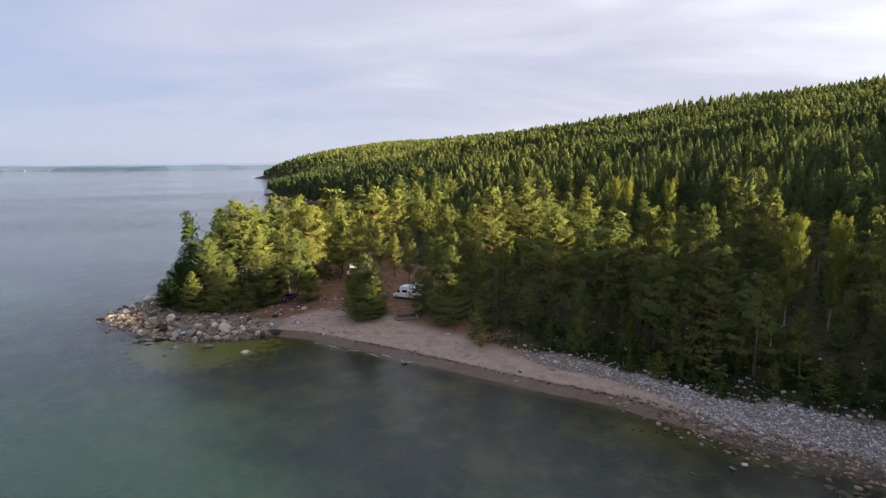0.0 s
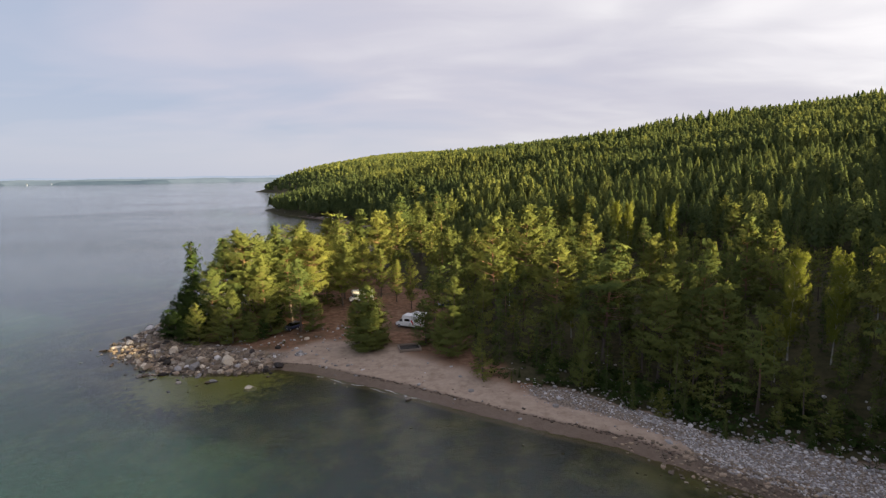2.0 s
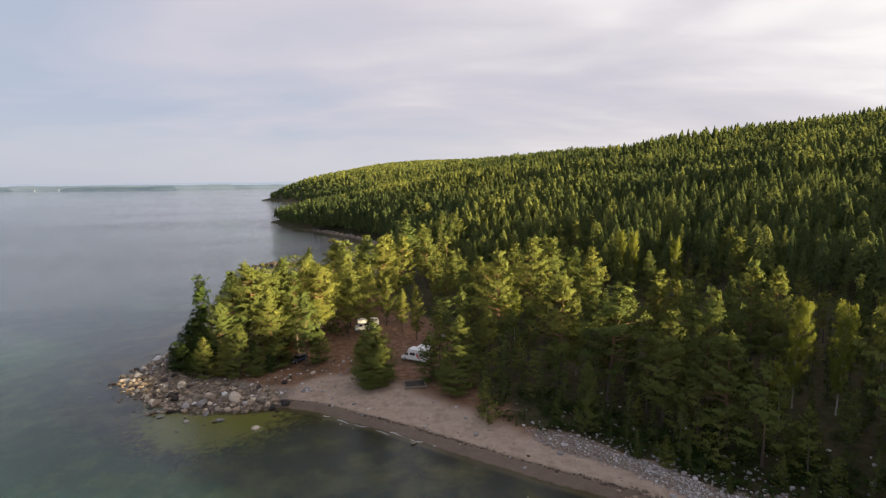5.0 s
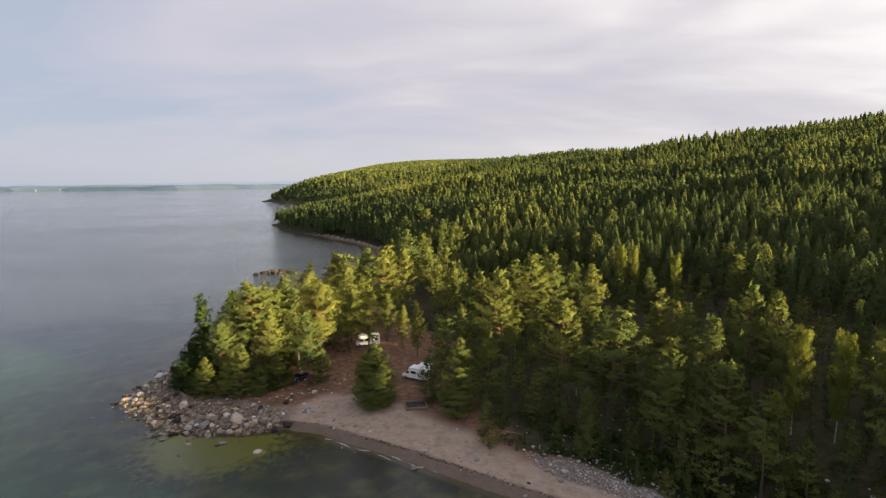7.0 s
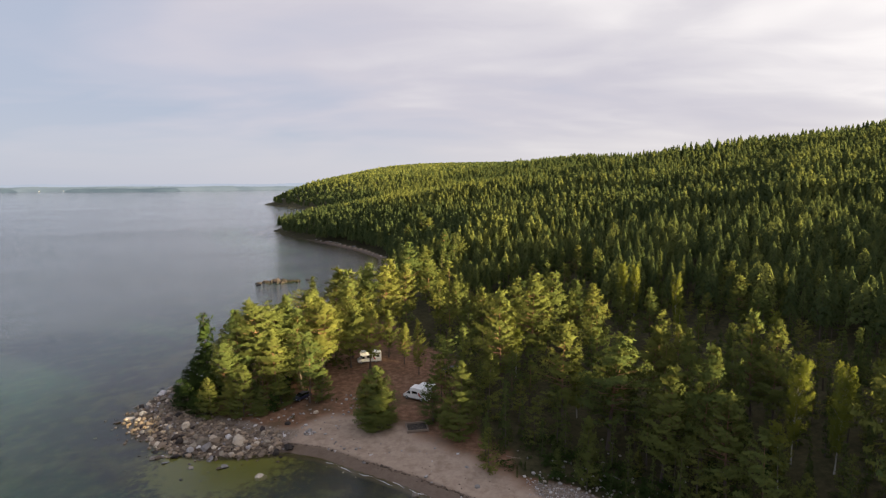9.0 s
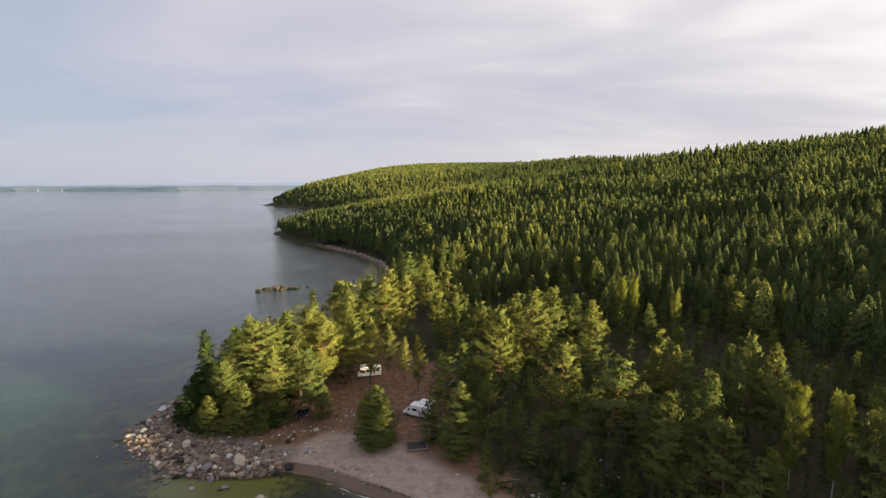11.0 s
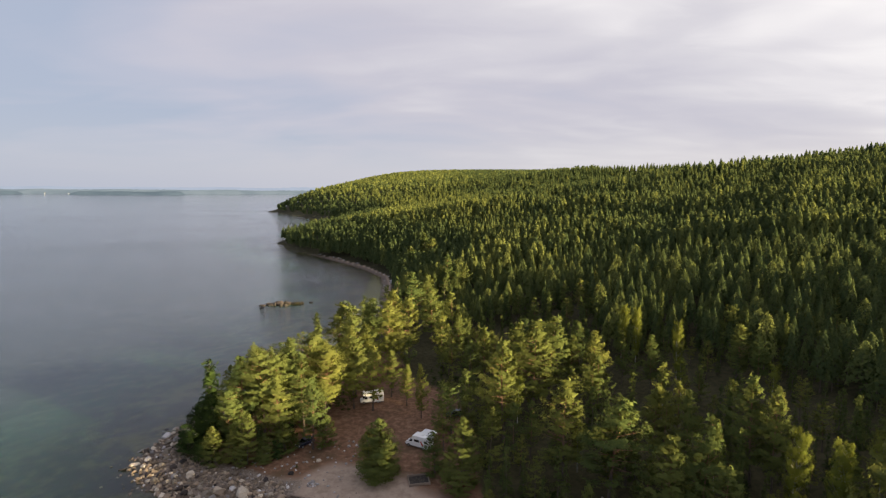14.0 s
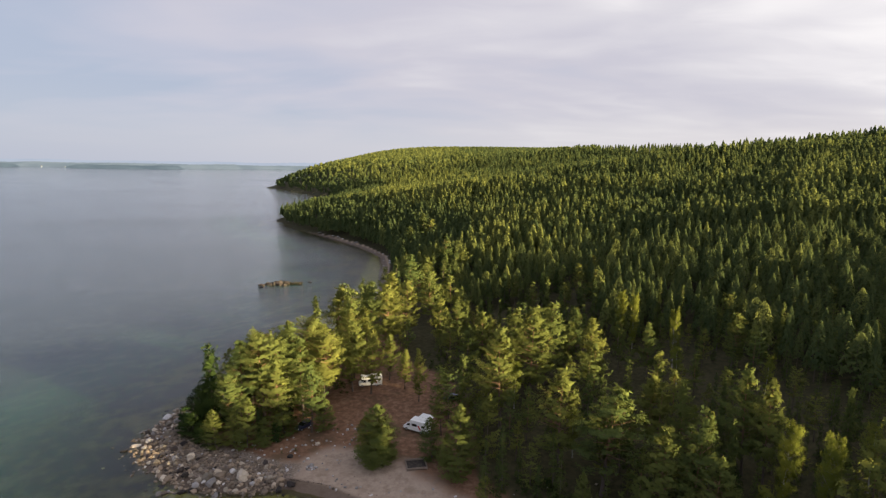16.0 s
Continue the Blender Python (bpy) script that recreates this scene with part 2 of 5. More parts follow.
def bank_high(x):
    return np.interp(x, BANK_HIGH[:, 0], BANK_HIGH[:, 1])


def shore_distance(x, y):
    """Metres to the waterline: positive on land, negative in the lake."""
    x, y = np.asarray(x, float), np.asarray(y, float)
    best, inside = np.full(x.shape, 1e18), np.zeros(x.shape, bool)
    for (ax, ay), (bx, by) in zip(OUTLINE, np.roll(OUTLINE, -1, 0)):
        t = np.clip(((x - ax) * (bx - ax) + (y - ay) * (by - ay)) / ((bx - ax) ** 2 + (by - ay) ** 2), 0, 1)
        best = np.minimum(best, (x - ax - t * (bx - ax)) ** 2 + (y - ay - t * (by - ay)) ** 2)
        if ay != by:
            inside ^= ((ay > y) != (by > y)) & (x < (bx - ax) * (y - ay) / (by - ay) + ax)
    return np.where(inside, 1, -1) * np.sqrt(best)


def hill(x, y):
    u = np.maximum(0, x - np.interp(y, FOOT[:, 0], FOOT[:, 1]))
    top = np.interp(y, [-900, 250, 450, 600, 900, 1300, 2000, 3000], [115, 132, 145, 77, 115, 60, 102, 141])
    run = np.interp(y, [450, 700, 1300], [572, 559, 120])
    return top * (1 - np.exp(-u / run))


def waves(x, y, k, seed):
    return (np.sin(x * k + seed) * np.cos(y * k * 1.13 + 2 * seed) + 0.6 * np.sin((x + y) * k * 1.9 + 3 * seed) + 0.4 * np.cos((x - 0.7 * y) * k * 3.1 + seed)) / 2


def ground_height(x, y, d=None):
    x, y = np.asarray(x, float), np.asarray(y, float)
    d = shore_distance(x, y) if d is None else d
    dry = 0.3 * (1 - np.exp(-np.maximum(d, 0) / 3)) + 0.045 * np.clip(d, 0, 60) + hill(x, y) * np.clip(d / 15, 0, 1)
    dry = dry + np.clip(d / 12, 0, 1) * (0.18 * waves(x, y, 0.35, 1.0) + 0.8 * waves(x, y, 0.03, 2.0) * np.clip(d / 60 - 0.5, 0, 1))
    wet = -0.055 * np.clip(-d, 0, 22) - 0.12 * np.clip(-d - 22, 0, 60)
    return np.where(d > 0, dry, wet + 0.12 * waves(x, y, 0.3, 4.0) * np.clip(-d / 6, 0, 1))


def lines(stops):
    """Grid lines whose spacing changes between the stops (place, spacing)."""
    out = []
    for (a, da), (b, db) in zip(stops, stops[1:]):
        n = max(1, round(2 * (b - a) / (da + db)))
        s = np.linspace(0, 1, n, endpoint=False)
        out += list(a + (b - a) * (s * da + s * s * (db - da) / 2) / ((da + db) / 2))
    return np.array(out + [stops[-1][0]])


GX = lines([(-4950, 500), (-600, 60), (-120, 4), (-80, 1.0), (70, 1.0), (110, 4), (600, 40), (4950, 500)])
GY = lines([(-900, 100), (0, 10), (40, 1.2), (130, 1.0), (180, 3), (420, 8), (1500, 40), (4950, 400)])


def sheet(name, xs, ys, z, mat, fields):
    X, Y = np.meshgrid(xs, ys)
    nx, ny = len(xs), len(ys)
    i = np.arange(nx * ny).reshape(ny, nx)
    quads = np.stack([i[:-1, :-1], i[:-1, 1:], i[1:, 1:], i[1:, :-1]], -1).reshape(-1, 4)
    mesh = bpy.data.meshes.new(name)
    mesh.vertices.add(nx * ny)
    mesh.vertices.foreach_set("co", np.stack([X, Y, z], -1).astype(np.float32).ravel())
    mesh.loops.add(quads.size)
    mesh.loops.foreach_set("vertex_index", quads.astype(np.int32).ravel())
    mesh.polygons.add(len(quads))
    mesh.polygons.foreach_set("loop_start", np.arange(0, quads.size, 4, dtype=np.int32))
    mesh.polygons.foreach_set("use_smooth", np.ones(len(quads), bool))
    mesh.update(calc_edges=True)
    for key, values in fields.items():
        mesh.attributes.new(key, "FLOAT", "POINT").data.foreach_set("value", values.astype(np.float32).ravel())
    mesh.materials.append(mat)
    return new(name, mesh)


def ramp01(v, lo, hi):
    return np.clip((v - lo) / (hi - lo), 0, 1)


def build_land_and_lake():
    X, Y = np.meshgrid(GX, GY)
    d = shore_distance(X, Y)
    z = ground_height(X, Y, d)
    tip = ramp01(-X, 26, 34) * ramp01(Y, 80, 88) * (Y < 125)
    clearing = ramp01(-(((X + 16) / 22) ** 2 + ((Y - 112) / 40) ** 2), -1.3, -0.7)
    back = 14 - 5 * ramp01(X, -14, 8) - 8.5 * ramp01(-X, 20, 31) + 2.5 * waves(X, Y, 0.2, 5.0)
    litter = ramp01(d, back - 2, back + 6) * (1 - 0.25 * clearing)
    dark_floor = ramp01(d, back + 4, back + 14) * (1 - clearing) * ramp01(X + 0.2 * (Y - 100), -8, 4) + ramp01(Y, 170, 200) * (1 - ramp01(Y, 280, 295) * (1 - ramp01(Y, 430, 480)) * (1 - ramp01(d, 3, 6)))
    dark_floor = np.maximum(dark_floor, ramp01(Y, bank_high(X) - 0.2, bank_high(X) + 1.6) * ramp01(X, 8, 14))
    gravel = ramp01(X, 11, 16) * ramp01(Y, bank_low(X) - 0.8, bank_low(X) + 0.6) * (1 - ramp01(Y, bank_high(X) - 0.5, bank_high(X) + 1.5)) * (d > -1)
    gravel = np.maximum(gravel, tip * (1 - ramp01(d, 7 + 4 * ramp01(-X, 34, 42), 10 + 5 * ramp01(-X, 34, 42))))
    fields = {"litter": litter, "dark_floor": np.clip(dark_floor, 0, 1), "gravel": gravel, "wet": (1 - ramp01(d, 1.3, 4.4)) * (1 - ramp01(Y, 430, 520)), "bed": ramp01(-d, 0.4, 2.5),
              "shelf": np.exp(-((X + 41) / 15) ** 2) * (1 - ramp01(-d, 6, 20))}
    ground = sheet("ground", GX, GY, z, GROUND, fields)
    tagged(ground, "sandy shore, needle-covered forest floor and stony lake bed", "ground", kind="structure")
    murk = np.clip(1 - np.exp(np.minimum(z, 0) / 4.2), 0, 1)
    water = sheet("water", GX, GY, np.zeros_like(z), WATER, {"murk": murk, "lee": (1 - ramp01(-d, 25, 75)) * (1 - ramp01(Y, 170, 220)) - 1.2 * ramp01(Y, 190, 240) * (1 - ramp01(Y, 480, 700))})
    tagged(water, "calm grey-green lake water with fine ripples", "water", kind="structure")


build_land_and_lake()

# ---- trees ----
rng = np.random.default_rng(11)


def sprays(centres, outward, count, size, flat, seed, spread=1.05):
    """Small pointed triangles of foliage round the centres, most of them turned outward: an (n, 3, 3) array."""
    r = np.random.default_rng(seed)
    c = np.repeat(centres, count, 0)
    o = np.repeat(outward, count, 0)
    c = c + r.normal(0, 1, c.shape) * np.array([1, 1, flat]) * size * spread
    n = 0.85 * o + r.normal(0, 0.30, c.shape) + np.array([0, 0, 0.32])
    n /= np.linalg.norm(n, axis=1, keepdims=True) + 1e-9
    b = np.cross(n, 0.9 * o + r.normal(0, 0.75, c.shape) * np.array([1, 1, 0.5]))
    b /= np.linalg.norm(b, axis=1, keepdims=True) + 1e-9
    a = np.cross(b, n)
    s = size * r.uniform(0.6, 1.4, (len(c), 1))
    return np.stack([c + a * s * 1.55, c - a * s * 0.6 + b * s * 0.42, c - a * s * 0.7 - b * s * 0.42], 1)


def pads(centres, radii, outward, count, size, flat, seed, soft=0.55):
    """Tufts of needles: each pad is a flattened cushion of pointed triangles, fuller above and outward. Also gives the
    normal of each, drawn towards that of the whole crown, as a mass of fine needles is lit."""
    r = np.random.default_rng(seed)
    c, R, o = np.repeat(centres, count, 0), np.repeat(radii, count)[:, None], np.repeat(outward, count, 0)
    d = r.normal(0, 1, c.shape) + 0.6 * o + np.array([0, 0, 0.35])
    d /= np.linalg.norm(d, axis=1, keepdims=True) + 1e-9
    p = c + d * R * np.array([1, 1, flat]) * r.uniform(0.5, 1.15, (len(c), 1))
    n = 0.35 * d + 0.65 * o + np.array([0, 0, 0.25]) + r.normal(0, 0.30, c.shape)
    n /= np.linalg.norm(n, axis=1, keepdims=True) + 1e-9
    b = np.cross(n, 0.8 * o + np.array([0, 0, 0.15]) + r.normal(0, 0.5, c.shape))
    b /= np.linalg.norm(b, axis=1, keepdims=True) + 1e-9
    a = np.cross(b, n)
    s = size * r.uniform(0.6, 1.4, (len(c), 1))
    tris = np.stack([p + a * s * 1.5, p - a * s * 0.6 + b * s * 0.45, p - a * s * 0.6 - b * s * 0.45], 1)
    mean = soft * (o + np.array([0, 0, 0.12])) + (1 - soft) * n
    return tris, mean / (np.linalg.norm(mean, axis=1, keepdims=True) + 1e-9)


def rods(starts, ends, r0, r1):
    """Three-sided tapered sticks: an (n, 3, 3) array of triangles."""
    starts, ends = np.asarray(starts, float), np.asarray(ends, float)
    axis = ends - starts
    axis /= np.linalg.norm(axis, axis=1, keepdims=True) + 1e-9
    side = np.cross(axis, np.array([0.31, 0.17, 0.93]))
    side /= np.linalg.norm(side, axis=1, keepdims=True) + 1e-9
    other = np.cross(axis, side)
    r0, r1 = np.broadcast_to(r0, len(starts))[:, None], np.broadcast_to(r1, len(starts))[:, None]
    out = []
    for k in range(3):
        d0 = [side * math.cos(a) + other * math.sin(a) for a in (k * 2.0944, (k + 1) * 2.0944)]
        p = [starts + d0[0] * r0, starts + d0[1] * r0, ends + d0[1] * r1, ends + d0[0] * r1]
        out += [np.stack([p[0], p[1], p[2]], 1), np.stack([p[0], p[2], p[3]], 1)]
    return np.concatenate(out)


def trunk_tris(height, radius, bend, seed, sides=7, rings=9):
    r = np.random.default_rng(seed)
    ang = r.uniform(0, 6.28)
    z = np.linspace(0, height, rings + 1)
    t = z / height
    off = bend * np.stack([np.sin(t * 3 + ang) - math.sin(ang), np.cos(t * 2.3 + ang) - math.cos(ang)], 1)
    rad = radius * (1 - t * 0.93) * (1 + 0.5 * np.exp(-t * 25))
    a = np.linspace(0, 2 * math.pi, sides, endpoint=False)
    ring = np.stack([off[:, None, 0] + rad[:, None] * np.cos(a), off[:, None, 1] + rad[:, None] * np.sin(a), np.repeat(z[:, None], sides, 1)], -1)
    lo, hi = ring[:-1], ring[1:]
    lo2, hi2 = np.roll(lo, -1, 1), np.roll(hi, -1, 1)
    tris = np.concatenate([np.stack([lo, lo2, hi2], 2).reshape(-1, 3, 3), np.stack([lo, hi2, hi], 2).reshape(-1, 3, 3)])
    return tris, lambda zz: np.stack([np.interp(zz, z, off[:, 0]), np.interp(zz, z, off[:, 1])], -1)


# crown base, whorls, branches a whorl, inner end of the needles, tufts a metre, needles a tuft, their size, flatness, tuft radius
HABIT = {"pine": (0.22, 21, 5, 0.30, 5.2, 8, 0.150, 0.42, 0.36), "young": (0.03, 22, 6, 0.22, 4.8, 7, 0.165, 0.6, 0.38),
         "spruce": (0.05, 25, 6, 0.22, 5.0, 7, 0.155, 0.55, 0.34), "slim": (0.10, 21, 5, 0.25, 4.2, 6, 0.165, 0.6, 0.32),
         "birch": (0.22, 22, 6, 0.22, 5.0, 9, 0.150, 1.0, 0.50), "bush": (0.02, 14, 6, 0.30, 2.2, 9, 0.30, 0.9, 0.70)}


def tree_tris(kind, height, width, seed, fine=1.0):
    """Trunk and crown triangles of one tree. fine: 1 for a near tree, less for one far away."""
    r = np.random.default_rng(seed)
    pine, birch = kind == "pine", kind == "birch"
    low, whorls, per, inner, dense, count, size, flat, pad = HABIT[kind]
    old = pine and seed % 4 == 1   # an older tree with a rounded top and a bare stem
    low = (0.32 if old else low) * r.uniform(0.85, 1.15)
    whorls = max(6, int(whorls * (0.45 + 0.55 * fine)))
    per = per if fine > 0.5 else 4
    trunk, at = trunk_tris(height * 0.97, height * (0.013 if not birch else 0.010), height * (0.012 if kind in ("spruce", "slim") else 0.022), seed + 1, 7 if fine > 0.5 else 3, 9 if fine > 0.5 else 3)
    zs = np.sort(np.repeat(np.linspace(low, 0.965, whorls), per) + r.normal(0, 0.012, whorls * per))
    zs = np.clip(zs, low * 0.9, 0.98)
    q = np.clip((zs - low) / (1 - low), 0, 1)
    lean = r.uniform(0, 6.28)
    az = r.uniform(0, 6.28, len(zs))
    some = r.uniform(0, 1, len(zs))
    if old:
        reach = (0.35 + 0.65 * np.sin(np.clip(q * 1.05 + 0.08, 0, 1) * 2.75)) * (0.62 + 0.5 * some)
        lift = r.uniform(0.0, 0.35, len(zs)) + 0.35 * q
    elif pine:
        reach = np.where(q < 0.25, 0.72 + 1.1 * q, np.maximum(0.02, 1 - ((q - 0.25) / 0.78) ** (1.12 + 0.25 * (seed % 3 == 0)))) * (0.66 + 0.42 * some)
        lift = r.uniform(-0.05, 0.25, len(zs)) + 0.55 * q
    elif birch:
        reach = (0.40 + 0.60 * np.sin(q * 2.7 + 0.25)) * (0.5 + 0.5 * some)
        lift = r.uniform(0.5, 1.1, len(zs))
    elif kind == "bush":
        reach = np.maximum(0, 1 - q ** 1.6) ** 0.6 * (0.72 + 0.34 * some)
        lift = r.uniform(0.1, 0.4, len(zs)) + 0.5 * q
    elif kind == "young":
        reach = np.maximum(0, 1 - q ** 1.5) ** 0.8 * (0.76 + 0.28 * some) * (0.84 + 0.16 * np.minimum(1, q * 6))
        lift = r.uniform(0.0, 0.25, len(zs)) + 0.5 * q
    else:
        reach = (1 - q) ** 0.85 * (0.72 + 0.34 * some) + 0.03
        lift = r.uniform(-0.30, 0.0, len(zs)) + 0.35 * q
    # one side fuller than the other, with a few gaps
    reach = reach * (1 + 0.14 * np.cos(az - lean)) * np.where(r.uniform(0, 1, len(zs)) < (0.12 if pine else 0.06), 0.45, 1)
    length = reach * width / 2
    start = np.concatenate([at(zs * height), (zs * height)[:, None]], 1)
    way = np.stack([np.cos(az), np.sin(az), lift], 1)
    end = start + way * length[:, None]
    dense, count, size = dense * (0.15 + 0.85 * fine), max(3, int(round(count * (0.35 + 0.65 * fine)))), size / max(fine, 0.1) ** 0.7
    # each branch is a fan of tufts, wider towards its end
    many = np.maximum(2, np.round(length * (1 - inner) * dense * 1.25 + 1)).astype(int)
    S, W, L = np.repeat(start, many, 0), np.repeat(way, many, 0), np.repeat(length, many)
    f = inner + (1 - inner) * np.sqrt(r.uniform(0, 1, len(L)))
    side = np.clip(r.normal(0, 1, len(L)), -2, 2) * (0.19 * L * f + 0.08)
    sag = 0.22 * f * f * L if kind in ("spruce", "slim") else -0.16 * f * f * L
    centres = S + W * (L * f)[:, None] + np.stack([-W[:, 1] * side, W[:, 0] * side, r.normal(0, 0.14, len(L)) - sag - 0.16 * np.abs(side)], 1)
    outs = W * np.array([1, 1, 0]) + np.array([0, 0, 0.30])
    radii = pad * (0.75 + 0.10 * np.minimum(L, 4.0)) * r.uniform(0.7, 1.3, len(L))
    top = np.array([[*at(height * g), height * g] for g in (0.90, 0.92, 0.94, 0.955, 0.97, 0.98)])
    centres, outs = np.concatenate([centres, top]), np.concatenate([outs, [[0, 0, 1.0]] * 6])
    crown, normals = pads(centres, np.concatenate([radii, pad * np.array([1.3, 1.2, 1.0, 0.9, 0.7, 0.5])]), outs, count, size, flat, seed + 5)
    # the shaded inside of the crown
    deep = r.integers(0, len(start), 90 if fine > 0.5 else 30)
    inside = start[deep] + (end - start)[deep] * r.uniform(0.1, 0.5, (len(deep), 1))
    crown = np.concatenate([crown, sprays(inside, way[deep] * np.array([1, 1, 0.3]), 3, 0.55, 0.4, seed + 6)])
    normals = np.concatenate([normals, np.repeat(way[deep] * np.array([1, 1, 0.3]), 3, 0)])
    if fine > 0.5:
        pick = slice(None) if pine or birch else slice(None, None, 4)
        limbs = rods(start[pick], (start + (end - start) * 0.8)[pick], np.maximum(0.018, length * 0.015)[pick], 0.012)
        if pine:   # dead stubs below the crown
            z = r.uniform(0.12, low, 14) * height
            a = r.uniform(0, 6.28, 14)
            s = np.concatenate([at(z), z[:, None]], 1)
            limbs = np.concatenate([limbs, rods(s, s + np.stack([np.cos(a), np.sin(a), 0.1 * a / 6], 1) * r.uniform(0.4, 1.4, (14, 1)), 0.03, 0.01)])
        trunk = np.concatenate([trunk, limbs])
    return trunk, crown, normals


def soup(name, tris, mat, tint=None, split=None, mat2=None, normals=None):
    """A mesh out of loose triangles. tint: a value for each triangle; split: from which triangle on mat2 is used."""
    n = len(tris)
    if normals is not None:   # every triangle turned the way of its normal
        face = np.cross(tris[:, 1] - tris[:, 0], tris[:, 2] - tris[:, 0])
        tris = np.where((np.sum(face * normals, 1) < 0)[:, None, None], tris[:, ::-1], tris)
    mesh = bpy.data.meshes.new(name)
    mesh.vertices.add(3 * n)
    mesh.vertices.foreach_set("co", tris.astype(np.float32).ravel())
    mesh.loops.add(3 * n)
    mesh.loops.foreach_set("vertex_index", np.arange(3 * n, dtype=np.int32))
    mesh.polygons.add(n)
    mesh.polygons.foreach_set("loop_start", np.arange(0, 3 * n, 3, dtype=np.int32))
    mesh.materials.append(mat)
    if mat2:
        mesh.materials.append(mat2)
        index = np.zeros(n, np.int32)
        index[split:] = 1
        mesh.polygons.foreach_set("material_index", index)
    mesh.update(calc_edges=True)
    if normals is not None:
        mesh.polygons.foreach_set("use_smooth", np.ones(n, bool))
        long = np.linalg.norm(normals, axis=1, keepdims=True) + 1e-9
        mesh.normals_split_custom_set_from_vertices(np.repeat(normals / long, 3, 0).tolist())
    if tint is not None:
        mesh.attributes.new("tint", "FLOAT", "POINT").data.foreach_set("value", np.repeat(tint, 3).astype(np.float32))
    return mesh


LEAF = {"pine": PINE_LEAF, "young": PINE_LEAF, "spruce": SPRUCE_LEAF, "birch": BIRCH_LEAF, "slim": SPRUCE_LEAF, "bush": SHRUB_LEAF}
BARK = {"pine": PINE_BARK, "young": SPRUCE_BARK, "spruce": SPRUCE_BARK, "birch": BIRCH_BARK, "slim": SPRUCE_BARK, "bush": SPRUCE_BARK}
NAME = {"pine": "pine_tree", "young": "young_pine_tree", "spruce": "spruce_tree", "birch": "birch_tree", "slim": "spruce_tree", "bush": "alder_tree"}
LABEL = {"pine": "tall Scots pine with reddish trunk and open yellow-green crown", "young": "young bushy pine with branches down to the ground",
         "spruce": "dark green spruce with drooping branches to the ground", "birch": "birch with pale trunk and loose light green leaves",
         "slim": "slender pointed spruce with short branches", "bush": "low dark green alder thicket at the shore"}
GROUP = {"pine": "pines on the headland", "young": "young pines by the beach", "spruce": "spruces by the shore", "birch": "birches among the conifers", "slim": "slender spruces of the wood", "bush": "alders on the point"}
STOCK = {}


def stock_tree(kind, variant, fine):
    """The meshes of one kind of tree, 20 m high, made once."""
    key = (kind, variant, fine)
    if key not in STOCK:
        wide = {"pine": 10.4, "young": 13.0, "spruce": 7.0, "birch": 7.5, "slim": 4.6, "bush": 14.0}[kind]
        trunk, crown, normals = tree_tris(kind, 20.0, wide, 100 + 17 * variant + len(kind) * 7, fine)
        STOCK[key] = soup(NAME[kind] + "_trunk", trunk, BARK[kind]), soup(NAME[kind] + "_crown", crown, LEAF[kind], normals=normals)
    return STOCK[key]


def plant(kind, x, y, top, wide=1.0, variant=None, fine=1.0, spin=None, label="", base=None):
    """One tree whose tip is at height top."""
    z = float(ground_height(np.array([x]), np.array([y]))[0]) - 0.1 if base is None else base
    s = (top - z) / 20.0
    trunk_mesh, crown_mesh = stock_tree(kind, int(rng.integers(0, 4)) if variant is None else variant, fine)
    tree = new(NAME[kind])
    turn = rng.uniform(0, 360) if spin is None else spin
    tree.matrix_basis = pose(x, y, z, 0, 0, turn) @ Matrix.Diagonal((s * wide, s * wide, s, 1))
    for name, mesh in (("trunk", trunk_mesh), ("crown", crown_mesh)):
        new(name, mesh).parent = tree
    tagged(tree, label or LABEL[kind], "tree", GROUP[kind])
    return tree


def plant_all(rows, round_topped=False):
    for k, (kind, x, y, top, wide, *variant) in enumerate(rows):
        plant(kind, x, y, top, wide, variant[0] if variant else (1, 0, 1, 2)[k % 4] if round_topped and kind == "pine" else (0, 3, 2)[k % 3])


# the point of the headland
plant_all([("spruce", -53.7, 114.1, 21.4, 1.15), ("pine", -48.0, 114.5, 21.8, 1.08), ("pine", -43.0, 116.5, 22.2, 1.02), ("pine", -38.8, 121.0, 23.6, 0.86),
           ("pine", -35.6, 127.0, 22.4, 0.97), ("pine", -34.5, 119.0, 20.8, 1.02), ("pine", -30.5, 122.0, 20.5, 1.08), ("young", -49.8, 105.6, 9.6, 1.0),
           ("young", -43.0, 105.6, 12.3, 0.85), ("bush", -59.0, 117.0, 8.6, 1.1), ("bush", -59.3, 112.3, 6.4, 1.2), ("bush", -56.0, 109.0, 6.6, 1.3),
           ("young", -46.5, 107.5, 8.0, 1.3), ("bush", -52.6, 107.2, 5.6, 1.5), ("young", -40.0, 107.0, 7.0, 1.3), ("bush", -56.5, 115.0, 10.5, 1.0), ("pine", -45.0, 124.0, 20.5, 1.08), ("pine", -51.0, 122.0, 19.0, 1.08), ("pine", -49.0, 110.5, 15.0, 0.9), ("pine", -38.0, 112.5, 18.5, 1.08), ("pine", -41.0, 118.5, 20.0, 1.08), ("pine", -32.0, 131.0, 21.0, 1.08),
           ("young", -28.4, 113.2, 8.8, 1.1), ("young", -36.6, 110.6, 8.6, 1.3), ("pine", -30.9, 112.3, 17.5, 0.95, 0), ("bush", -38.0, 108.6, 5.0, 1.3)], True)
# the spruce at the tip: its crown takes a darker colour in place of shade
tip_spruce = next(o for o in scene.objects if o.name.startswith("spruce_tree"))
for child in tip_spruce.children:
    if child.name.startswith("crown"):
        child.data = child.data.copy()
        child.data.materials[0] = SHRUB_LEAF
